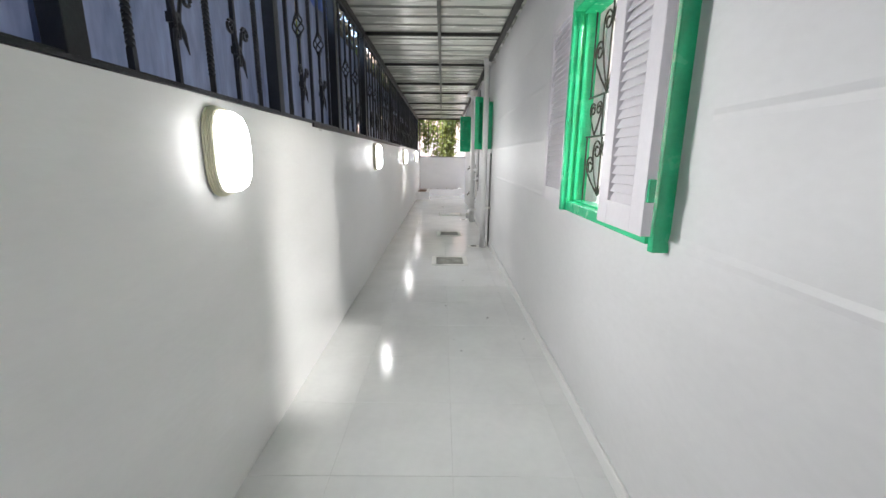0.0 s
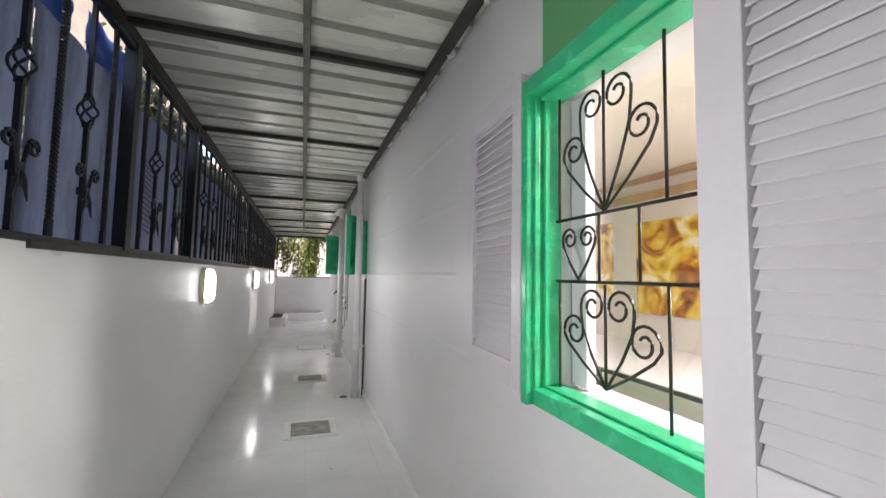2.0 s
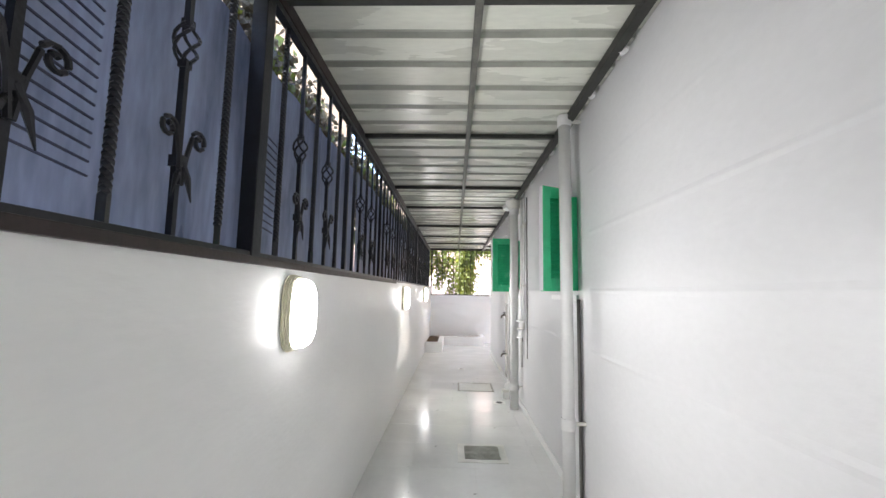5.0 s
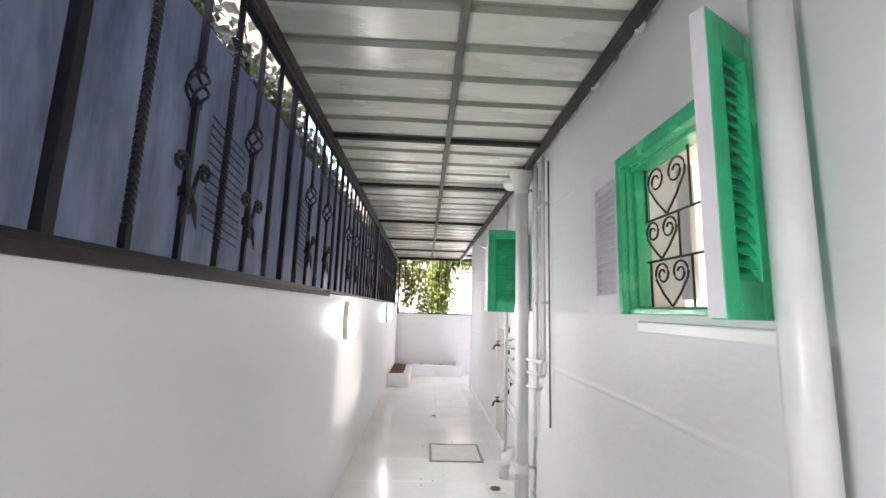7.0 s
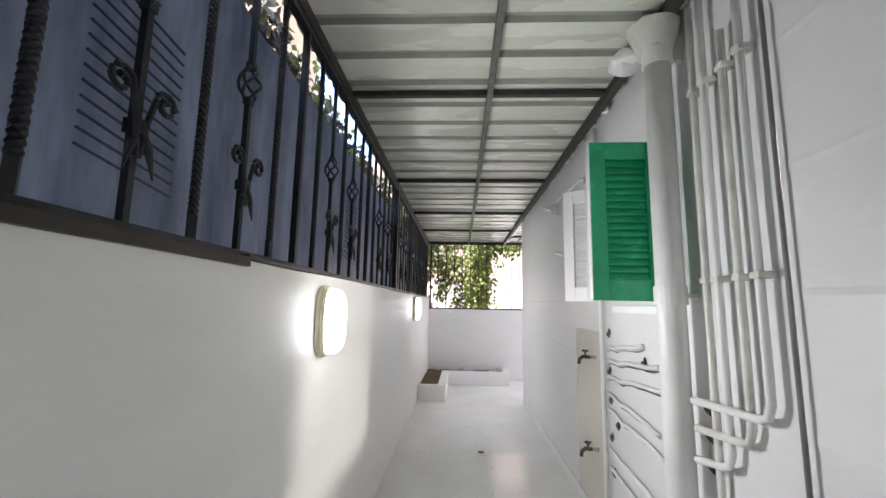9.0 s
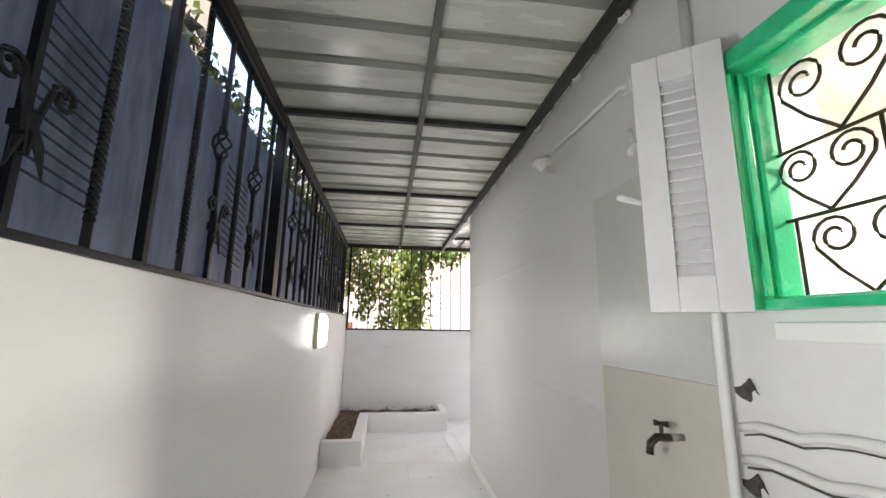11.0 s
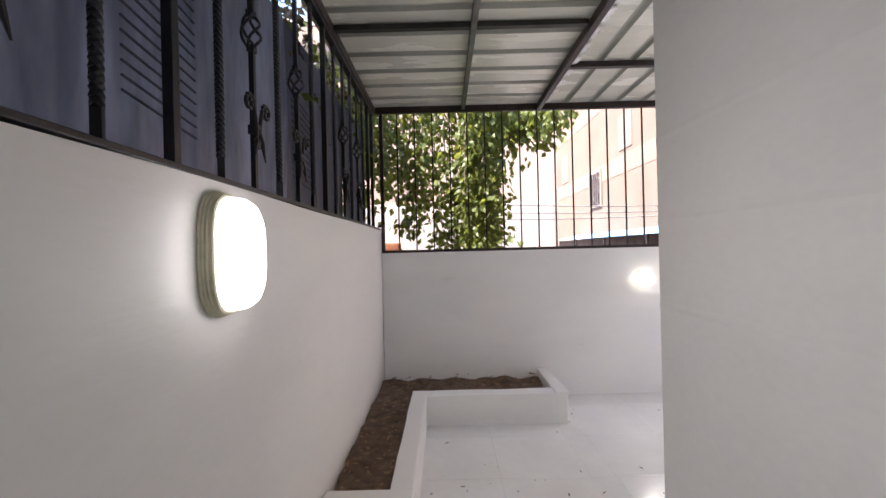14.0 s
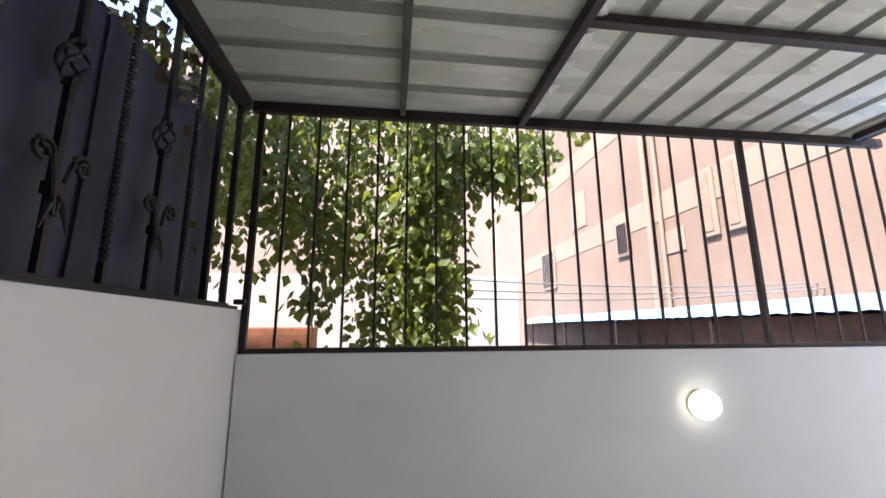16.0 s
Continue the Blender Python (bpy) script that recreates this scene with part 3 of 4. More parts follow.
for y, nm in ((1.5, "long"), (10.2, "small")):
    lamp = empty("ceiling_lamp", 3.35, y, 2.9)
    bm = bmesh.new()
    bmesh.ops.create_uvsphere(bm, u_segments=20, v_segments=10, radius=0.2)
    for v in bm.verts:
        v.co.z *= 0.35
    part("shade", bm, DIFFUSER, lamp, smooth=True).location = (0, 0, -0.08)
    bm = bmesh.new()
    bmesh.ops.create_cone(bm, segments=20, radius1=0.12, radius2=0.1, depth=0.03, cap_ends=True)
    part("ceiling_plate", bm, WHITE_WOOD, lamp).location = (0, 0, -0.016)
    tagged(lamp, "round white ceiling lamp lit in the room", "lamp")
ceiling_light("room_light", 3.35, 1.5, 2.73, ROOM_POWER, 0.4, (1.0, 0.96, 0.90))
ceiling_light("small_room_light", 3.35, 10.2, 2.73, ROOM_POWER * 0.8, 0.4, (1.0, 0.91, 0.80))

# ---- iron fence on the side wall ----
fence = empty("iron_fence")
tagged(fence, "black wrought iron fence with twisted bars and scrolls", "fence")
FX, FZ0, FZ1 = -0.06, 1.772, 2.95
twist_me = mesh_of("twisted_bar", twisted(FZ0, FZ1, 0.0105, 17), IRON)
bm = box(-0.0095, -0.0095, FZ0, 0.0095, 0.0095, 2.31)
box(-0.0095, -0.0095, 2.45, 0.0095, 0.0095, FZ1, bm=bm)
box(-0.014, -0.014, 2.30, 0.014, 0.014, 2.325, bm=bm)
box(-0.014, -0.014, 2.435, 0.014, 0.014, 2.46, bm=bm)
basket_me = mesh_of("bar", bm, IRON)
bm = None
for k in range(4):
    pts, n = [], 10
    for i in range(n + 1):
        s = i / n
        a = k * math.pi / 2 + s * math.pi * 1.1
        r = 0.006 + 0.032 * math.sin(math.pi * s)
        pts.append((r * math.cos(a), r * math.sin(a), 2.305 + 0.15 * s))
    bm = tube(pts, 0.0058, 6, bm)
cage_me = mesh_of("basket", bm, IRON)
# a pair of stems that rise from a collar and roll over outwards, two leaves below
bm = None
for side in (-1, 1):
    pts = [(0.016, side * 0.004, 1.93), (0.018, side * 0.016, 2.02), (0.019, side * 0.036, 2.09)]
    pts += [(0.019, y, z) for y, z in spiral(side * 0.068, 2.085, 0.036, 1.35, math.pi if side > 0 else 0.0, -side, 16)]
    bm = tube(pts, 0.0075, 6, bm, radii=[0.0075] * (len(pts) - 4) + [0.008, 0.009, 0.0095, 0.008])
    bm = tube([(0.016, 0.0, 2.0), (0.022, side * 0.024, 1.955), (0.024, side * 0.045, 1.885)], 0.006, 6, bm, radii=[0.011, 0.010, 0.002])
box(-0.015, -0.015, 1.985, 0.024, 0.015, 2.02, bm=bm)
scroll_me = mesh_of("leaf_scroll", bm, IRON)
post_me = mesh_of("post", box(-0.037, -0.037, ZW, 0.030, 0.037, 2.95, 0.004), IRON)
slim_me = mesh_of("post", box(-0.015, -0.015, ZW, 0.015, 0.015, 2.95, 0.003), IRON)
posts = [4.10 + 1.4 * k for k in range(-5, 10)]
for y in posts:
    share("post", post_me if y < 6 or 12 < y < 13 else slim_me, fence, pose(FX, y, 0))
# twisted and ornamented bars take turns between the posts
for a in posts:
    for k in range(1, 6):
        y = a + 1.4 * k / 6
        if y > YN - 0.1:
            break
        if k % 2:
            share("twisted_bar", twist_me, fence, pose(FX, y, 0, 0, 0, (k * 53 + a * 31) % 90))
        else:
            share("bar", basket_me, fence, pose(FX, y, 0))
            share("basket", cage_me, fence, pose(FX, y, 0, 0, 0, (k * 37 + a * 50) % 90))
            share("leaf_scroll", scroll_me, fence, pose(FX, y, 0))
share("post", slim_me, fence, pose(FX, 16.93, 0))
part("bottom_rail", box(FX - 0.022, -2.9, ZW + 0.001, FX + 0.022, YN - 0.03, ZW + 0.034, 0.003), IRON, fence)
part("top_rail", box(FX - 0.02, -2.9, 2.914, FX + 0.02, YN - 0.03, 2.949, 0.003), IRON, fence)
part("angle_ledge", box(FX + 0.024, 3.15, 1.716, 0.016, 9.2, 1.748, 0.003), BROWN_IRON, fence, "rusty angle iron under the fence")
part("angle_ledge", box(FX + 0.024, -2.9, ZW + 0.002, 0.008, 3.15, ZW + 0.016, 0.003), IRON, fence)
part("angle_ledge", box(FX + 0.024, 9.2, ZW + 0.002, 0.010, YN - 0.03, ZW + 0.018, 0.003), IRON, fence)

# plastic sheeting tied behind the fence


def sheet_top(y):
    return 2.69 + 0.26 * min(max((3.25 - y) / 0.4, 0), 1) + 0.05 * noise.noise(Vector((y * 0.9, 3, 0))) + 0.03 * noise.noise(Vector((y * 3.1, 1, 5)))


# one dark rod, drawn as a shadow line on the sheet
comb_shadow_me = mesh_of("slat", tube([(0, -0.13, 0.03), (0, 0.16, -0.01)], 0.0035, 4), SHEET_DARK_AND_SHADOW)
screen = empty("privacy_screen")
tagged(screen, "blue grey plastic sheets tied behind the iron fence", "screen")
y = -2.9
k = 0
while y < 16.7:
    w = 0.9 + 0.25 * random.random()
    y1 = min(y + w, 16.75)
    d = -0.118 - 0.012 * (k % 2)
    bm = sheet(lambda u, v, y=y, y1=y1, d=d: (d + 0.014 * noise.noise(Vector((u * 5 + y, v * 1.2, 1))) + 0.005 * math.sin(u * 19 + 2 * v), y + (y1 - y + 0.03) * u, ZW + 0.01 + v * (sheet_top(y + (y1 - y) * u) - ZW)), 22, 10)
    part("sheet", bm, SHEET_DARK_AND_SHADOW if y > 14.6 else SHEET, screen, smooth=True)
    # thin dark rods before the sheet stand in for a comb of cast shadow
    if k % 3 != 0 and y > 2.5:
        yc = y + 0.25
        for j in range(13):
            share("slat", comb_shadow_me, screen, pose(d + 0.016, yc, 1.90 + 0.036 * j))
    y = y1
    k += 1

# ---- wall lamps ----


def wall_lamp(x, y, z, round_one=False):
    lamp = empty("wall_lamp", x, y, z)
    w, h = 0.103, 0.168
    def outline(sw, sh, n=32, p=3.0):
        out = []
        for i in range(n):
            a = 2 * math.pi * i / n
            c, s = math.cos(a), math.sin(a)
            out.append((math.copysign(abs(c) ** (2 / p), c) * sw, math.copysign(abs(s) ** (2 / p), s) * sh))
        return out
    def loft(levels):
        bm = bmesh.new()
        rings = []
        for dx, sc in levels:
            rings.append([bm.verts.new((dx, yy * sc, zz * sc)) for yy, zz in outline(w, h)])
        for r0, r1 in zip(rings, rings[1:]):
            for k in range(len(r0)):
                bm.faces.new((r0[k], r0[(k + 1) % len(r0)], r1[(k + 1) % len(r0)], r1[k]))
        bm.faces.new(rings[0][::-1])
        bm.faces.new(rings[-1])
        bmesh.ops.recalc_face_normals(bm, faces=bm.faces)
        return bm
    part("base", loft([(0.0, 1.07), (0.008, 1.09), (0.011, 1.04), (0.018, 1.07), (0.021, 1.02), (0.028, 1.05), (0.032, 1.0), (0.038, 1.02), (0.042, 0.985)]), LAMP_BODY, lamp, "yellowed plastic base")
    part("diffuser", loft([(0.042, 0.975), (0.070, 0.96), (0.090, 0.88), (0.102, 0.74)]), DIFFUSER, lamp, "lit opal diffuser", smooth=True)
    tagged(lamp, "rounded white bulkhead lamp lit on the wall", "lamp", group="wall lamps")
    return lamp


for y, z in ((-2.1, 1.53), (1.86, 1.525), (5.80, 1.51), (9.97, 1.51), (14.0, 1.53)):
    wall_lamp(0.004, y, z)
    panel_light("lamp_light", 0.118, y, z, LAMP_POWER * (0.75 if y > 12 else 1.0), 0.17, 0.28, -90)
lampn = empty("wall_lamp", 2.70, YN, 1.18)
bm = bmesh.new()
bmesh.ops.create_uvsphere(bm, u_segments=24, v_segments=12, radius=0.085)
for v in bm.verts:
    v.co = (v.co.x * 1.15, v.co.y * 0.7 - 0.055, v.co.z)
part("diffuser", bm, DIFFUSER_WARM, lampn, "lit opal globe", smooth=True)
bm = bmesh.new()
bmesh.ops.create_cone(bm, segments=24, radius1=0.085, radius2=0.075, depth=0.03, cap_ends=True)
bmesh.ops.rotate(bm, verts=bm.verts, cent=(0, 0, 0), matrix=Matrix.Rotation(radians(90), 3, "X"))
part("base", bm, LAMP_BODY, lampn).location = (0, -0.0155, 0)
tagged(lampn, "small round wall lamp lit on the end wall", "lamp", group="wall lamps")
panel_light("lamp_light", 2.70, YN - 0.13, 1.18, LAMP_POWER * 0.6, 0.12, 0.12, 180)

# ---- pipes on the house wall ----


def thing_tube(name, pts, r, mat, label, category="pipe", sides=20, collars=()):
    ob = empty(name)
    part("pipe", tube(pts, r, sides), mat, ob, smooth=True)
    for x, y, z in collars:
        bm = tube([(x, y, z - 0.04), (x, y, z + 0.04)], r + 0.008, sides)
        part("collar", bm, mat, ob)
        part("bracket", box(x + r * 0.6, y - 0.012, z - 0.012, XR, y + 0.012, z + 0.012, 0.002), STAIN_PVC, ob)
    return tagged(ob, label, category)


thing_tube("drain_pipe", [(1.632, 6.955, 0.0), (1.632, 6.955, 3.02)], 0.046, PVC, "thick white painted drain pipe standing against the wall", collars=[(1.632, 6.955, 0.68), (1.632, 6.955, 2.97)])
thing_tube("thin_pipe", [(1.742, 7.03, 0.0), (1.742, 7.03, 1.0), (1.744, 7.035, 1.58)], 0.014, CABLE, "thin grey pipe beside the drain pipe", sides=8)
thing_tube("drain_pipe", [(1.645, 9.76, 0.0), (1.645, 9.76, 3.0)], 0.06, PVC, "thick white drain pipe with a funnel head", collars=[(1.645, 9.76, 0.30), (1.645, 9.76, 1.66), (1.645, 9.76, 2.80)])
# funnel head with a broken plaster collar
head = empty("pipe_funnel", 1.645, 9.78, 2.82)
bm = bmesh.new()
bmesh.ops.create_cone(bm, segments=16, radius1=0.068, radius2=0.125, depth=0.15, cap_ends=False)
part("funnel", lumpy(bm, 0.016, 16), STAIN_PVC, head, smooth=True).location = (0, 0, 0.075)
bm = bmesh.new()
bmesh.ops.create_icosphere(bm, subdivisions=3, radius=0.085)
for v in bm.verts:
    v.co = (v.co.x * 1.1, v.co.y * 1.4, v.co.z * 0.55)
part("plaster_lump", lumpy(bm, 0.03, 12), PVC, head).location = (-0.05, 0.20, 0.10)
tagged(head, "cracked white funnel at the top of the drain pipe", "pipe fitting")
for i, (y, ztop, zlow) in enumerate(((9.62, 2.95, 0.60), (9.53, 2.95, 1.01), (9.42, 2.7, 1.13), (9.31, 2.96, 1.24))):
    x = 1.725 - 0.008 * (i % 2)
    pts = [(x, y, ztop), (x, y + 0.006, 2.2), (x, y, zlow + 0.06)]
    if i > 0:
        pts += [(x, y + 0.02, zlow + 0.012), (x - 0.005, y + 0.05, zlow), (x - 0.04, 9.69, zlow - 0.012)]
    else:
        pts += [(x, y, zlow)]
    p = thing_tube("water_pipe", pts, 0.0155, PVC if i % 2 else STAIN_PVC, "thin white painted water pipe running down the wall", sides=10)
    p["group"] = "water pipes"
    for z in (2.55, 1.72):
        part("clip", box(x - 0.02, y - 0.022, z - 0.012, XR, y + 0.022, z + 0.012, 0.003), STAIN_PVC, p)
# thin grey rod stands in for the dark shadow next to the last pipe
thing_tube("water_pipe", [(1.735, 9.22, 2.9), (1.735, 9.215, 0.78)], 0.008, CABLE, "thin grey rod drawn as the shadow beside the water pipes", category="cable", sides=6)
thing_tube("water_pipe", [(1.722, 10.90, 0.05), (1.722, 10.90, 1.56), (1.722, 10.895, 2.96)], 0.016, PVC, "white water pipe beside the wash corner", sides=10)
for z0, y0 in ((1.30, 10.30), (1.21, 10.12), (1.10, 10.06), (0.99, 10.16), (0.88, 10.05), (0.62, 10.2), (0.50, 10.12)):
    ob = empty("wall_crack")
    pts = [(XR - 0.006, y0 + (10.88 - y0) * s, z0 + 0.06 * (1 - s) * (1 if z0 > 1 else -1) + 0.018 * noise.noise(Vector((s * 5, z0, 2)))) for s in [k / 10 for k in range(11)]]
    rad = [0.002 + 0.008 * abs(noise.noise(Vector((s * 0.9, z0 * 7, 4)))) for s in range(11)]
    part("gap", tube(pts, 0.01, 6, radii=rad), CRACK, ob)
    part("chased_pipe", tube([(p[0] - 0.012, p[1], p[2] + 0.022) for p in pts], 0.013, 8), PVC, ob, smooth=True)
    tagged(ob, "rough pipe chase with dark gaps in plaster", "pipe chase", group="pipe chases")
for y, z in ((10.32, 1.29), (10.75, 0.83), (10.86, 1.42), (10.87, 1.16), (10.86, 0.97), (10.87, 0.72), (10.85, 0.5), (10.2, 0.52), (9.72, 1.19), (9.72, 1.08), (9.72, 0.96)):
    bm = bmesh.new()
    bmesh.ops.create_icosphere(bm, subdivisions=3, radius=0.026)
    for v in bm.verts:
        v.co.x, v.co.y = v.co.x * 0.35, v.co.y * 1.7
    ob = part("plaster_hole", lumpy(bm, 0.026, 32), CRACK)
    ob.location = (XR + 0.006, y, z)
    tagged(ob, "dark broken hole in the wall plaster", "hole", group="plaster holes")


def tap(x, y, z):
    ob = empty("tap", x, y, z)
    part("inlet", tube([(0, 0, 0), (-0.06, 0, 0)], 0.013, 10), CHROME, ob, smooth=True)
    part("body", tube([(-0.05, 0, 0), (-0.10, 0, 0.004), (-0.125, 0, -0.015), (-0.13, 0, -0.05)], 0.014, 10), DARK_METAL, ob, smooth=True)
    part("stem", tube([(-0.08, 0, 0.01), (-0.08, 0, 0.045)], 0.007, 8), DARK_METAL, ob)
    bm = tube([(-0.08, -0.035, 0.048), (-0.08, 0.035, 0.048)], 0.007, 6)
    tube([(-0.105, 0, 0.048), (-0.055, 0, 0.048)], 0.007, 6, bm)
    part("handle", bm, DARK_METAL, ob)
    return tagged(ob, "dark brass tap on the wash corner wall", "tap", group="wall taps")


tap(XR - 0.008, 11.14, 1.22)
tap(XR - 0.008, 11.14, 0.55)
GREY_TILE = material("grey_glossy_tile", (0.62, 0.63, 0.60), 0.34, rough_vary=0.03, vary=0.06, scale=2.5, fine=20, bump=0.06)
BEIGE_TILE = material("beige_glossy_tile", (0.62, 0.59, 0.52), 0.12, rough_vary=0.03, vary=0.07, scale=3, fine=20, bump=0.06)
for nm, z0, z1, mat in (("wall_panel_low", 0.09, 1.418, BEIGE_TILE), ("wall_panel_high", 1.424, 2.245, GREY_TILE)):
    dado = part(nm, box(XR - 0.008, 10.96, z0, XR - 0.0005, 11.66, z1, 0.002), mat)
    tagged(dado, "glossy tiled wall panel behind the taps", "wall tiles", kind="structure")
fitting = empty("pipe_fitting", XR - 0.02, 11.27, 2.36)
bm = bmesh.new()
bmesh.ops.create_icosphere(bm, subdivisions=3, radius=0.026)
part("plaster_lump", lumpy(bm, 0.014, 24), PVC, fitting, smooth=True)
part("elbow", tube([(0.0, -0.01, 0.01), (-0.012, -0.01, 0.03), (-0.012, 0.0, 0.09)], 0.011, 10), PVC, fitting, smooth=True)
tagged(fitting, "white plastered pipe fitting above the tiled panel", "pipe fitting")
shower = empty("shower", XR, 11.40, 2.66)
part("arm", tube([(-0.005, -0.10, 0.02), (-0.03, -0.08, 0.03), (-0.05, 0.50, 0.035), (-0.09, 0.58, 0.0)], 0.013, 10), PVC, shower, smooth=True)
bm = bmesh.new()
bmesh.ops.create_cone(bm, segments=18, radius1=0.088, radius2=0.02, depth=0.075, cap_ends=True)
part("rose", bm, STAIN_PVC, shower, "round stained shower rose", smooth=True).matrix_basis = pose(-0.115, 0.60, -0.055, 0, 28, 0)
part("face", tube([(-0.13, 0.60, -0.085), (-0.132, 0.60, -0.09)], 0.075, 18), CHROME, shower)
part("bracket", box(-0.016, -0.13, -0.01, 0.0, -0.07, 0.05, 0.005), PVC, shower)
tagged(shower, "white wall shower arm with a round rose", "shower")
trap = empty("floor_trap", 1.60, 10.32, 0)
part("elbow", tube([(0.0, 0, 0.0), (0.0, 0, 0.12), (0.02, 0.03, 0.17), (0.08, 0.10, 0.18), (0.14, 0.18, 0.18)], 0.052, 16), PVC, trap, smooth=True)
part("cap", tube([(0.0, 0, 0.10), (0.0, 0, 0.14)], 0.064, 16), STAIN_PVC, trap)
tagged(trap, "white plastic drain elbow rising from the floor", "pipe fitting")

# ---- floor covers and drains ----


def cover(x0, y0, x1, y1, label, rim=0.07):
    ob = empty("floor_cover")
    for a in ((x0 - rim, y0 - rim, x1 + rim, y0), (x0 - rim, y1, x1 + rim, y1 + rim), (x0 - rim, y0, x0, y1), (x1, y0, x1 + rim, y1)):
        part("rim", lumpy(subdivided(box(a[0], a[1], 0.0, a[2], a[3], 0.0065, 0.002), 0.08), 0.002, 9), CEMENT_RIM, ob)
    bm = lumpy(subdivided(box(x0, y0, 0.0, x1, y1, 0.011, 0.003), 0.06), 0.008, 14)
    for v in bm.verts:
        v.co.z = max(v.co.z, 0.001)
    part("slab", bm, CONCRETE, ob, "rough grey cement slab")
    return tagged(ob, label, "floor cover", group="floor covers")


cover(0.86, 5.78, 1.25, 6.16, "rough grey cement inspection cover set in white floor")
cover(0.91, 7.99, 1.26, 8.32, "rough grey cement inspection cover set in white floor")
rim = empty("floor_cover")
for a in ((0.86, 10.70, 1.46, 10.74), (0.86, 11.26, 1.46, 11.30), (0.86, 10.74, 0.89, 11.26), (1.43, 10.74, 1.46, 11.26)):
    part("rim", box(a[0], a[1], 0.0, a[2], a[3], 0.006, 0.002), CONCRETE, rim)
part("slab", box(0.89, 10.74, 0.0, 1.43, 11.26, 0.004), CEMENT_RIM, rim)
tagged(rim, "pale square inspection cover with a grey joint", "floor cover", group="floor covers")
for x, y, r in ((1.49, 7.0, 0.06), (1.47, 10.05, 0.055), (0.95, 12.6, 0.04)):
    dr = empty("floor_drain", x, y, 0)
    part("ring", tube([(0, 0, 0.0), (0, 0, 0.008)], r, 16), CHROME, dr)
    part("grate", tube([(0, 0, 0.008), (0, 0, 0.0095)], r * 0.72, 16), CRACK, dr)
    part("surround", box(-r * 1.6, -r * 1.6, 0.0, r * 1.6, r * 1.6, 0.004), CEMENT_RIM, dr)
    tagged(dr, "small round floor drain in a pale surround", "drain", group="floor drains")

# ---- planter in the corner ----
planter = empty("corner_planter")
def rimmed(a, nm):
    bm = lumpy(subdivided(box(*a, 0.014, seg=3), 0.18), 0.006, 5)
    return part(nm, bm, PLASTER, planter)
rimmed((0.34, 14.95, -0.012, 0.47, 16.33, 0.27), "side_rim")
rimmed((0.0, 14.84, -0.012, 0.47, 14.96, 0.27), "end_rim")
rimmed((0.34, 16.32, -0.012, 1.60, 16.46, 0.262), "side_rim")
rimmed((1.585, 16.32, -0.012, 1.70, YN, 0.275), "end_rim")
bm = box(0.0, 14.95, 0.0, 0.35, 16.46, 0.20)
box(0.0, 16.45, 0.0, 1.59, YN, 0.19, bm=bm)
part("soil", lumpy(subdivided(bm, 0.09), 0.03, 6), SOIL, planter, "dry brown soil")
tagged(planter, "low white plastered corner planter filled with dry soil", "planter")
random.seed(4)
bm = bmesh.new()
for k in range(190):
    x, y = (random.uniform(0.03, 0.32), random.uniform(15.0, 16.4)) if k % 2 else (random.uniform(0.05, 1.55), random.uniform(16.5, 16.95))
    z = 0.232 + 0.02 * random.random()
    a, s = random.uniform(0, 6.28), random.uniform(0.012, 0.03)
    v = [bm.verts.new((x + s * math.cos(a + q) * (1 if q in (0, math.pi) else 0.5), y + s * math.sin(a + q) * (1 if q in (0, math.pi) else 0.5), z + random.uniform(-0.006, 0.008))) for q in (0, math.pi / 2, math.pi, 3 * math.pi / 2)]
    bm.faces.new(v)
tagged(part("dead_leaves", bm, DEAD_LEAF), "dead leaves scattered on the planter soil", "leaves", kind="stuff")

# ---- railing on the end wall ----
rail = empty("end_railing")
tagged(rail, "dark brown iron railing of plain bars on the end wall", "railing")
RY = YN + 0.06
bar_me = mesh_of("bar", box(-0.007, -0.007, ZE + 0.03, 0.007, 0.007, 2.96), BROWN_IRON)
x = 0.005 + 0.1835
k = 1
while x < 4.5:
    if not 3.24 < x < 3.38:
        share("bar", bar_me, rail, pose(x, RY, 0))
    k += 1
    x = 0.005 + 0.1835 * k
post2_me = mesh_of("post", box(-0.018, -0.018, ZE, 0.018, 0.018, 2.958, 0.003), BROWN_IRON)
for x in (0.02, 3.308):
    share("post", post2_me, rail, pose(x, RY, 0))
part("bottom_rail", box(0.015, RY - 0.015, ZE + 0.001, 4.5, RY + 0.015, ZE + 0.03, 0.003), BROWN_IRON, rail)
part("hinge_lug", box(-0.03, RY - 0.06, ZW + 0.03, 0.03, RY - 0.02, ZW + 0.06, 0.006), BROWN_IRON, rail)

# torn plaster and foil along the roof seam
seam = empty("seam_flashing")
random.seed(9)
for k in range(9):
    y = 15.15 + 0.21 * k
    bm = sheet(lambda u, v, y=y: (1.702 + 0.075 * u + 0.02 * noise.noise(Vector((u * 3, v * 4 + y, 2))), y + 0.13 * v + 0.03 * noise.noise(Vector((u * 5, y, v * 3))), ZR + 0.012 + 0.02 * u + 0.012 * noise.noise(Vector((u * 6, v * 6, y)))), 5, 5)
    part("flake", bm, PVC, seam)
tagged(seam, "torn white plaster flakes along the roof seam", "flashing")
seam = empty("seam_flashing")
for k in range(26):
    y = -0.5 + 0.58 * k + 0.2 * random.random()
    bm = bmesh.new()
    bmesh.ops.create_icosphere(bm, subdivisions=2, radius=0.022)
    for v in bm.verts:
        v.co.y *= 1.0 + 2.5 * random.random() ** 2
    part("plaster_lump", lumpy(bm, 0.018, 30), PVC, seam).location = (1.715, y, ZR + 0.008)
tagged(seam, "white plaster smears along the roof edge beam", "plaster")

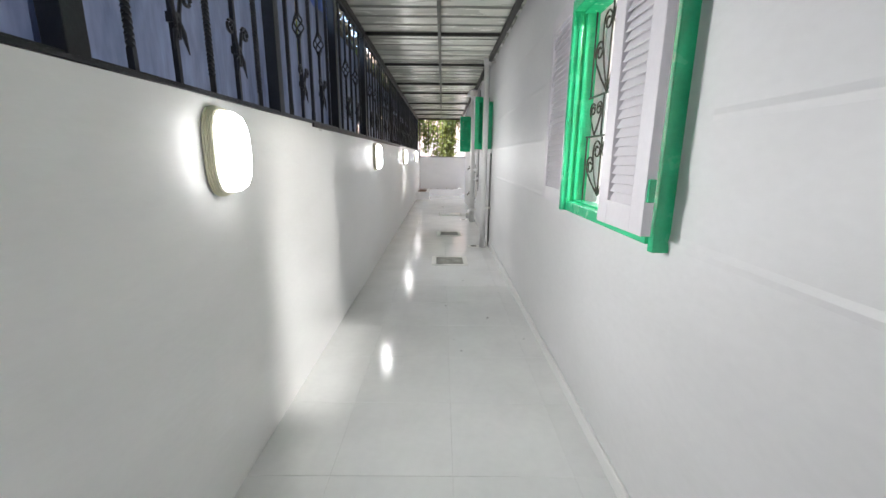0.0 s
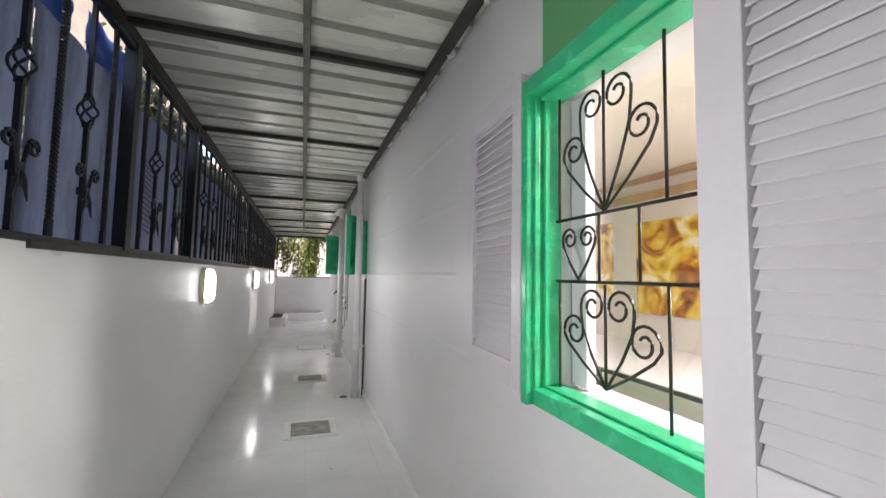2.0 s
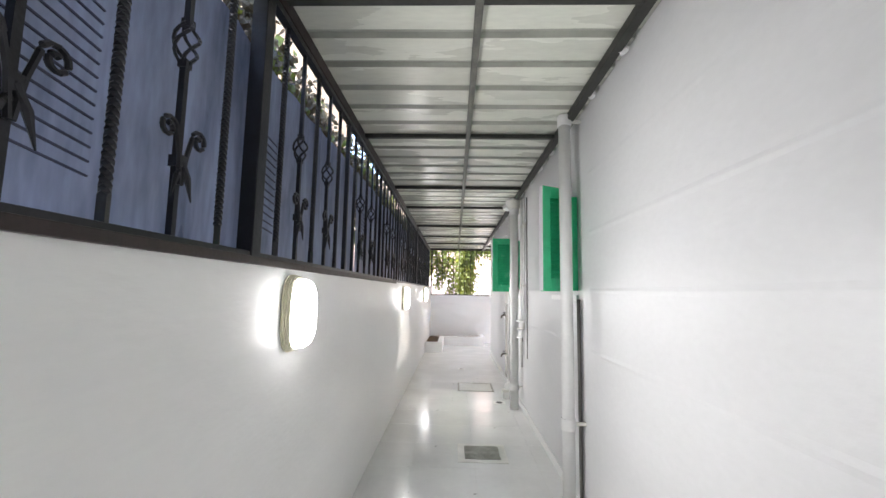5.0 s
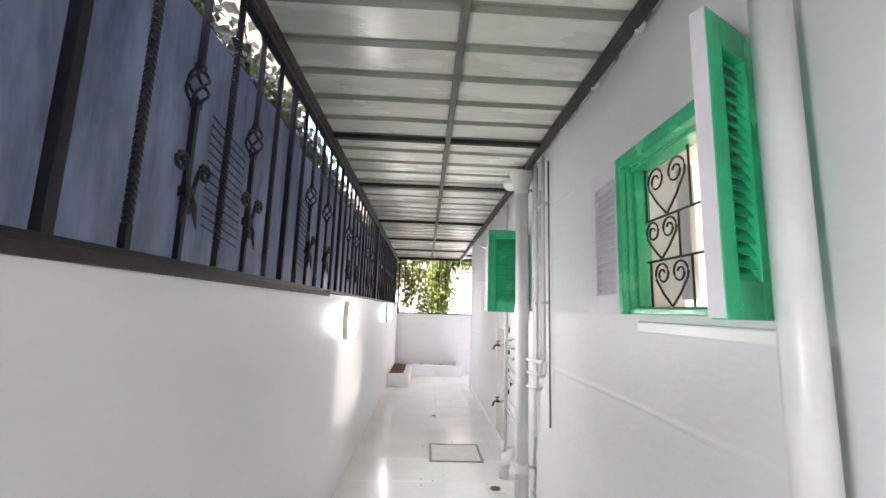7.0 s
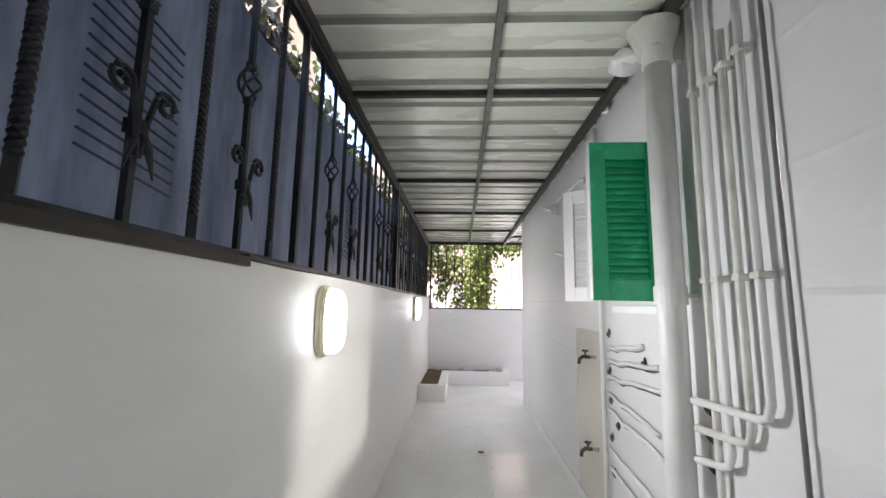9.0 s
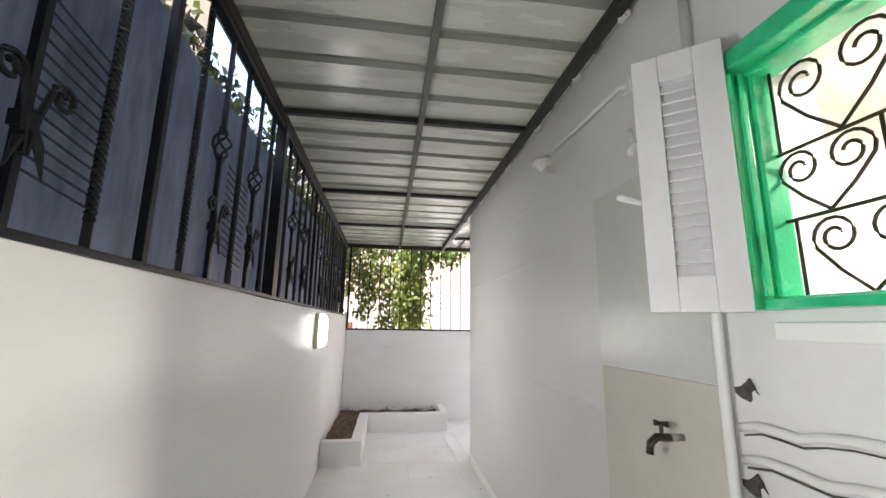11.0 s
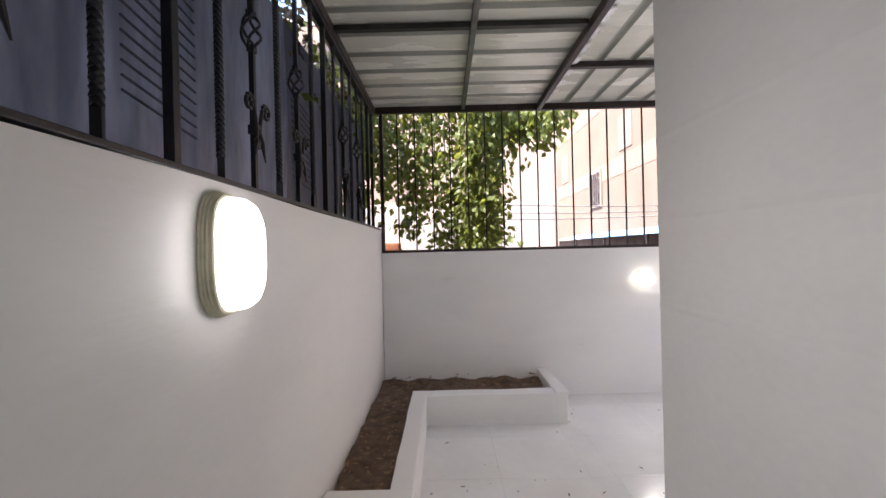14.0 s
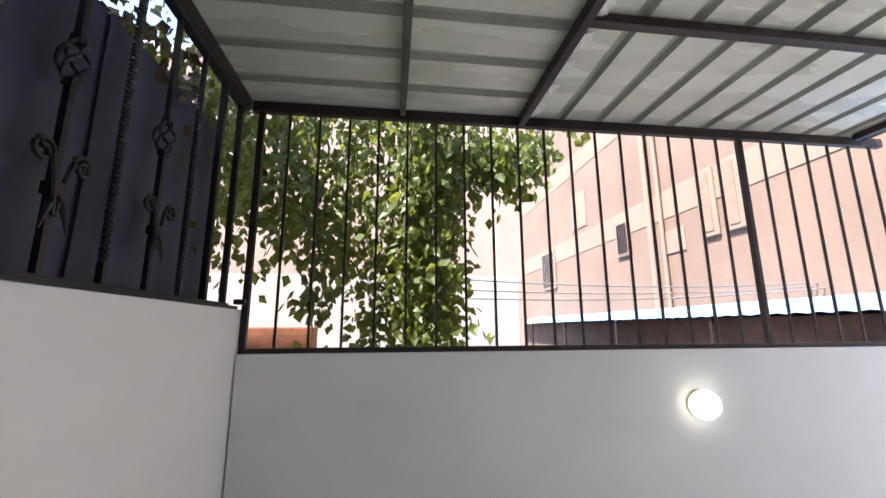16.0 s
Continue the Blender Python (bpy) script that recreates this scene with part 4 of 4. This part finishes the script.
# ---- beyond the fence and the railing ----


def house(name, parts_fn, label, category="building"):
    h = empty(name)
    parts_fn(h)
    return tagged(h, label, category)


def facade_windows(h, x, spots, w, hh, pane=None, bars=5):
    for y, z in spots:
        fr = part("window", box(x - 0.06, y - w / 2 - 0.12, z - 0.12, x - 0.002, y + w / 2 + 0.12, z + hh + 0.12, 0.02), FACADE_BAND, h)
        part("pane", box(x - 0.075, y - w / 2, z, x - 0.062, y + w / 2, z + hh), pane or DARK_GLASS, fr)
        for k in range(bars):
            yy = y - w / 2 + w * (k + 0.5) / bars
            part("grille_bar", box(x - 0.11, yy - 0.015, z, x - 0.085, yy + 0.015, z + hh), BROWN_IRON, fr)


def tan_block(h):
    part("wall", box(8.0, 15.0, -0.06, 16.0, 44.0, 17.0), FACADE, h)
    for z, hh in ((4.45, 0.75), (7.7, 0.75), (11.0, 0.75), (14.2, 0.75)):
        part("band", box(7.985, 14.9, z, 7.998, 44.1, z + hh, 0.004), FACADE_BAND, h)
    facade_windows(h, 7.985, [(32.2, 3.45), (32.2, 9.9)], 1.3, 1.5)
    facade_windows(h, 7.985, [(26.1, 3.9), (26.1, 10.2)], 0.5, 0.9)
    # tall twin panes, their recess shade painted by the darker material
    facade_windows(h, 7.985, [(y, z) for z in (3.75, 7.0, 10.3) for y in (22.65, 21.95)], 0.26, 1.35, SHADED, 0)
    # painted panels of the facade, set between the bands
    for y, z, w, hh in ((23.9, 3.5, 0.8, 0.6), (29.0, 5.4, 1.2, 1.4), (37.0, 5.3, 1.2, 1.6), (19.2, 5.3, 0.6, 1.1)):
        part("panel", box(7.970, y - w / 2, z, 7.998, y + w / 2, z + hh, 0.01), FACADE_BAND, h)
    part("rain_pipe", tube([(7.85, 24.6, 0), (7.85, 24.6, 17)], 0.09, 10), FACADE_BAND, h)
    part("rain_pipe", tube([(7.9, 24.2, 0), (7.9, 24.2, 17)], 0.05, 8), FACADE_BAND, h)
    part("pilaster", box(7.8, 17.2, -0.06, 7.999, 18.4, 17.0, 0.02), FACADE_BAND, h)


house("apartment_building", tan_block, "tan plastered apartment building lit by the sun")


def pale_block(h):
    part("wall", box(-9.0, 21.5, -0.06, 3.05, 27.0, 6.6), FACADE_PINK, h)
    part("pilaster", box(2.65, 21.38, -0.06, 3.10, 21.498, 6.6, 0.02), FACADE_PINK, h)
    part("cornice", box(-9.0, 21.3, 6.3, 3.15, 21.37, 6.5, 0.02), FACADE_WHITE, h)


house("pale_building", pale_block, "pale pink plastered building behind the tree")
low = part("garden_wall", box(-9.0, 20.7, -0.06, 2.80, 20.9, 2.42, 0.02), FACADE_WHITE)
tagged(low, "whitewashed garden wall beyond the railing", "wall")
red = part("brick_pier", box(-1.6, 20.0, -0.06, -0.15, 20.4, 1.66, 0.02), BRICK_RED)
tagged(red, "low red brown brick wall behind the railing", "wall")


def far_block(h):
    part("wall", box(5.0, 46.0, -0.06, 14.0, 56.0, 15.0), FACADE_WHITE, h)
    for z in (3.4, 6.4, 9.4):
        part("balcony", box(5.4, 45.0, z, 7.6, 45.999, z + 0.9, 0.03), FACADE_PINK, h)
        w = part("window", box(5.9, 45.94, z + 1.1, 7.0, 45.998, z + 2.3, 0.02), DARK_GLASS, h)


house("far_building", far_block, "far pale building with balconies at the street end")


def shed(h):
    part("wall", box(6.6, 17.5, -0.06, 7.9, 34.0, 1.78), SHED, h)
    bm = bmesh.new()
    rows = []
    for k in range(120):
        y = 17.3 + 17 * k / 119
        dz = 0.02 * (k % 2)
        rows.append((bm.verts.new((6.2, y, 1.80 + dz)), bm.verts.new((7.99, y, 2.12 + dz))))
    for a, b in zip(rows, rows[1:]):
        bm.faces.new((a[0], a[1], b[1], b[0]))
    part("roof", bm, TIN, h, "bluish tin roof")
    for y in (18.0, 21.0, 24.0, 27.0, 30.0):
        part("post", box(6.24, y - 0.03, -0.06, 6.30, y + 0.03, 1.8), BROWN_IRON, h)


house("market_shed", shed, "low brown shed with a bluish tin roof", "shed")
for k, (z, y0) in enumerate(((2.25, 20.2), (2.1, 20.3), (1.95, 20.1))):
    pts = [(1.0 + 7.0 * s, y0 + 0.4 * s, z + 0.45 * (s - 0.5) ** 2 + 0.1 * k * s) for s in [i / 14 for i in range(15)]]
    tagged(part("overhead_cable", tube(pts, 0.012, 5), CABLE), "thin grey cable strung across the street", "cable", group="street cables")

# neighbour's side behind the fence; the tall house is added to keep sun out
def neighbour(h):
    part("wall", box(-8.0, -6.0, -0.06, -3.2, 17.8, 9.5), ORANGE_WALL, h)
    part("band", box(-3.26, -6.0, 3.2, -3.201, 17.8, 3.45, 0.01), FACADE_WHITE, h)
    for y in (1.0, 6.0, 11.5):
        w = part("window", box(-3.25, y, 3.6, -3.201, y + 1.2, 4.9, 0.02), WHITE_WOOD, h)
        part("pane", box(-3.258, y + 0.1, 3.7, -3.251, y + 1.1, 4.8), DARK_GLASS, w)


house("sun_blocking_house", neighbour, "ochre plastered house added behind the fence to block the sun")
for ya, yb, za, zb in ((3.28, 3.74, 2.76, 2.95), (3.88, 4.62, 2.74, 3.0)):
    tarp = part("tarpaulin", sheet(lambda u, v: (-0.20 + 0.03 * noise.noise(Vector((u * 4, v * 3, ya))), ya + (yb - ya) * u, za + 0.03 * noise.noise(Vector((u * 5, ya, 0))) + (zb - za) * v), 12, 5), TARP, smooth=True)
    tagged(tarp, "bright blue tarpaulin hung behind the iron fence", "tarpaulin", group="tarpaulins")
cloth = part("red_cloth", sheet(lambda u, v: (-0.6, 9.15 + 0.10 * u, 2.86 + 0.07 * v + 0.01 * math.sin(u * 6)), 6, 4), RED_CLOTH)
tagged(cloth, "small red cloth hung behind the fence", "cloth")

# ---- tree and climbers ----


def leaf_cloud(bm, centre, spread, count, size):
    for _ in range(count):
        p = Vector(centre) + Vector((random.gauss(0, spread[0]), random.gauss(0, spread[1]), random.gauss(0, spread[2])))
        s = size * random.uniform(0.6, 1.3)
        d = Vector((random.gauss(0, 0.6), random.gauss(0, 0.6), -1.0 + random.gauss(0, 0.5))).normalized()
        side = d.cross(Vector((random.gauss(0, 1), random.gauss(0, 1), 0.2))).normalized() * s * 0.42
        n = d.cross(side).normalized() * s * 0.12
        a, b, c = p, p + d * s * 0.55, p + d * s * 1.15
        va, vb, vc = bm.verts.new(a), bm.verts.new(b + n), bm.verts.new(c)
        vl, vr = bm.verts.new(b * 0.8 + a * 0.2 + side), bm.verts.new(b * 0.8 + a * 0.2 - side)
        bm.faces.new((va, vl, vb))
        bm.faces.new((vl, vc, vb))
        bm.faces.new((va, vb, vr))
        bm.faces.new((vb, vc, vr))


random.seed(21)
tree = empty("hanging_tree", -2.0, 19.6, -0.06)
tree.location = (0, 0, 0)
part("trunk", tube([(-2.0, 19.6, -0.06), (-1.95, 19.5, 1.5), (-1.7, 19.3, 3.0), (-1.2, 19.0, 4.2), (-0.4, 18.6, 4.9)], 0.2, 10, radii=[0.24, 0.2, 0.17, 0.13, 0.09]), BARK, tree, smooth=True)
crown = bmesh.new()
for k in range(34):
    s = random.random()
    x = -0.55 + 2.15 * s
    y = 17.75 + random.random() * 1.3
    low = 2.15 + random.random() * 0.6 if x < 0.05 else 1.6 + random.random() * 0.9
    if 0.45 < x < 1.35:
        low = 1.35 + random.random() * 0.5
    top = 3.5 + random.random() * 0.5
    pts = []
    for i in range(8):
        f = i / 7
        pts.append((x + 0.25 * (f - 0.5) * noise.noise(Vector((k * 3.1, f * 2, 0))) * 2, y + 0.2 * noise.noise(Vector((k, f * 2, 5))), top + (low - top) * f))
    part("branch", tube([(-0.4 + 0.2 * x, 18.6, 4.7), ((x - 0.4) / 2, (y + 18.6) / 2, 4.3)] + pts, 0.01, 5, radii=[0.03, 0.022] + [0.012 - 0.0012 * i for i in range(8)]), BARK, tree)
    for p in pts:
        leaf_cloud(crown, p, (0.11, 0.11, 0.13), 33 if 0.3 < x < 1.4 else 17, 0.092)
for k in range(16):
    x = 1.35 + 1.3 * random.random()
    z = 3.15 + 0.35 * random.random() - (0.28 if x < 2.3 else 0) * random.random()
    leaf_cloud(crown, (x, 17.9 + 0.5 * random.random(), z), (0.13, 0.13, 0.13), 44, 0.105)
for k in range(18):
    leaf_cloud(crown, (random.uniform(-1.2, 1.6), random.uniform(17.8, 19.4), random.uniform(3.3, 4.6)), (0.25, 0.25, 0.2), 40, 0.08)
part("crown", crown, LEAF, tree, "dense hanging green leaves")
tagged(tree, "leafy green tree hanging its branches over the railing", "tree")
vine = empty("climbing_plant")
bm = bmesh.new()
part("stem", tube([(-0.75, 4.6 + 12.4 * s, 2.75 + 0.12 * math.sin(s * 25)) for s in [i / 40 for i in range(41)]], 0.012, 5), BARK, vine)
for k in range(300):
    y = random.uniform(3.6, 16.9)
    leaf_cloud(bm, (random.uniform(-1.4, -0.55), y, random.uniform(2.5, 3.3)), (0.14, 0.18, 0.14), 16, 0.07)
for k in range(90):
    leaf_cloud(bm, (random.uniform(-0.5, -0.17), random.uniform(12.5, 16.9), random.uniform(2.5, 3.0)), (0.05, 0.12, 0.10), 16, 0.06)
for k in range(40):
    leaf_cloud(bm, (random.uniform(-0.5, -0.12), random.uniform(16.6, 17.3), random.uniform(1.7, 3.0)), (0.05, 0.1, 0.10), 14, 0.06)
for k in range(190):
    leaf_cloud(bm, (random.uniform(-0.6, -0.29), random.uniform(4.7, 12.6), random.uniform(2.66, 3.1)), (0.05, 0.11, 0.08), 15, 0.06)
part("leaves", bm, LEAF, vine)
bm = bmesh.new()
for k in range(520):
    leaf_cloud(bm, (random.uniform(-0.55, -0.28), random.uniform(4.8, 12.9), random.uniform(2.66, 3.14)), (0.04, 0.11, 0.08), 17, 0.062)
for k in range(130):
    leaf_cloud(bm, (random.uniform(-0.5, -0.2), random.uniform(12.8, 16.95), random.uniform(2.55, 3.1)), (0.05, 0.10, 0.09), 18, 0.06)
for k in range(40):
    leaf_cloud(bm, (random.uniform(-0.4, -0.2), random.uniform(15.3, 16.3), random.uniform(2.2, 2.7)), (0.04, 0.10, 0.09), 16, 0.06)
part("dry_leaves", bm, DRY_LEAF, vine, "dry brown leaves")
tagged(vine, "green climbing plant growing behind the fence", "plant")

random.seed(33)
bm = bmesh.new()
for k in range(90):
    x, y = (random.uniform(0.5, 1.7), random.uniform(9.5, 16.2)) if k % 3 else (random.uniform(0.6, 4.5), random.uniform(15.1, 16.8))
    if k > 75:
        x, y = random.uniform(0.1, 1.7), random.uniform(0.5, 9.5)
    a, s1 = random.uniform(0, 3.1), random.uniform(0.003, 0.011)
    bm.faces.new([bm.verts.new((x + s1 * (2.2 if q % 2 else 0.8) * math.cos(a + q * math.pi / 2), y + s1 * (2.2 if q % 2 else 0.8) * math.sin(a + q * math.pi / 2), 0.0012)) for q in range(4)])
tagged(part("dirt_specks", bm, CRACK), "small dark dirt specks scattered on the floor", "dirt", kind="stuff")

# ---- floor tiles ----
tile_me = {}


def tile(x0, y0, x1, y1):
    key = (round(x1 - x0, 4), round(y1 - y0, 4))
    if key not in tile_me:
        tile_me[key] = mesh_of("tile", box(0, 0, -0.0115, key[0], key[1], 0.0, 0.0015, seg=1), TILE)
    share("tile", tile_me[key], floor, pose(x0, y0, random.uniform(-0.0007, 0.0)))


random.seed(2)
xs = [0.0, 0.4, 0.9967, 1.5933, XR]
G = 0.0006
y = -3.0
while y < YN - 0.01:
    y1 = min(y + 0.6, YN)
    cols = list(zip(xs, xs[1:]))
    if y >= YC:
        cols += [(XR + 0.5967 * k, XR + 0.5967 * (k + 1)) for k in range(9)]
    if y < YC < y1:
        y1 = YC
    for a, b in cols:
        tile(a + G, y + G, b - G, y1 - G)
    y = y1
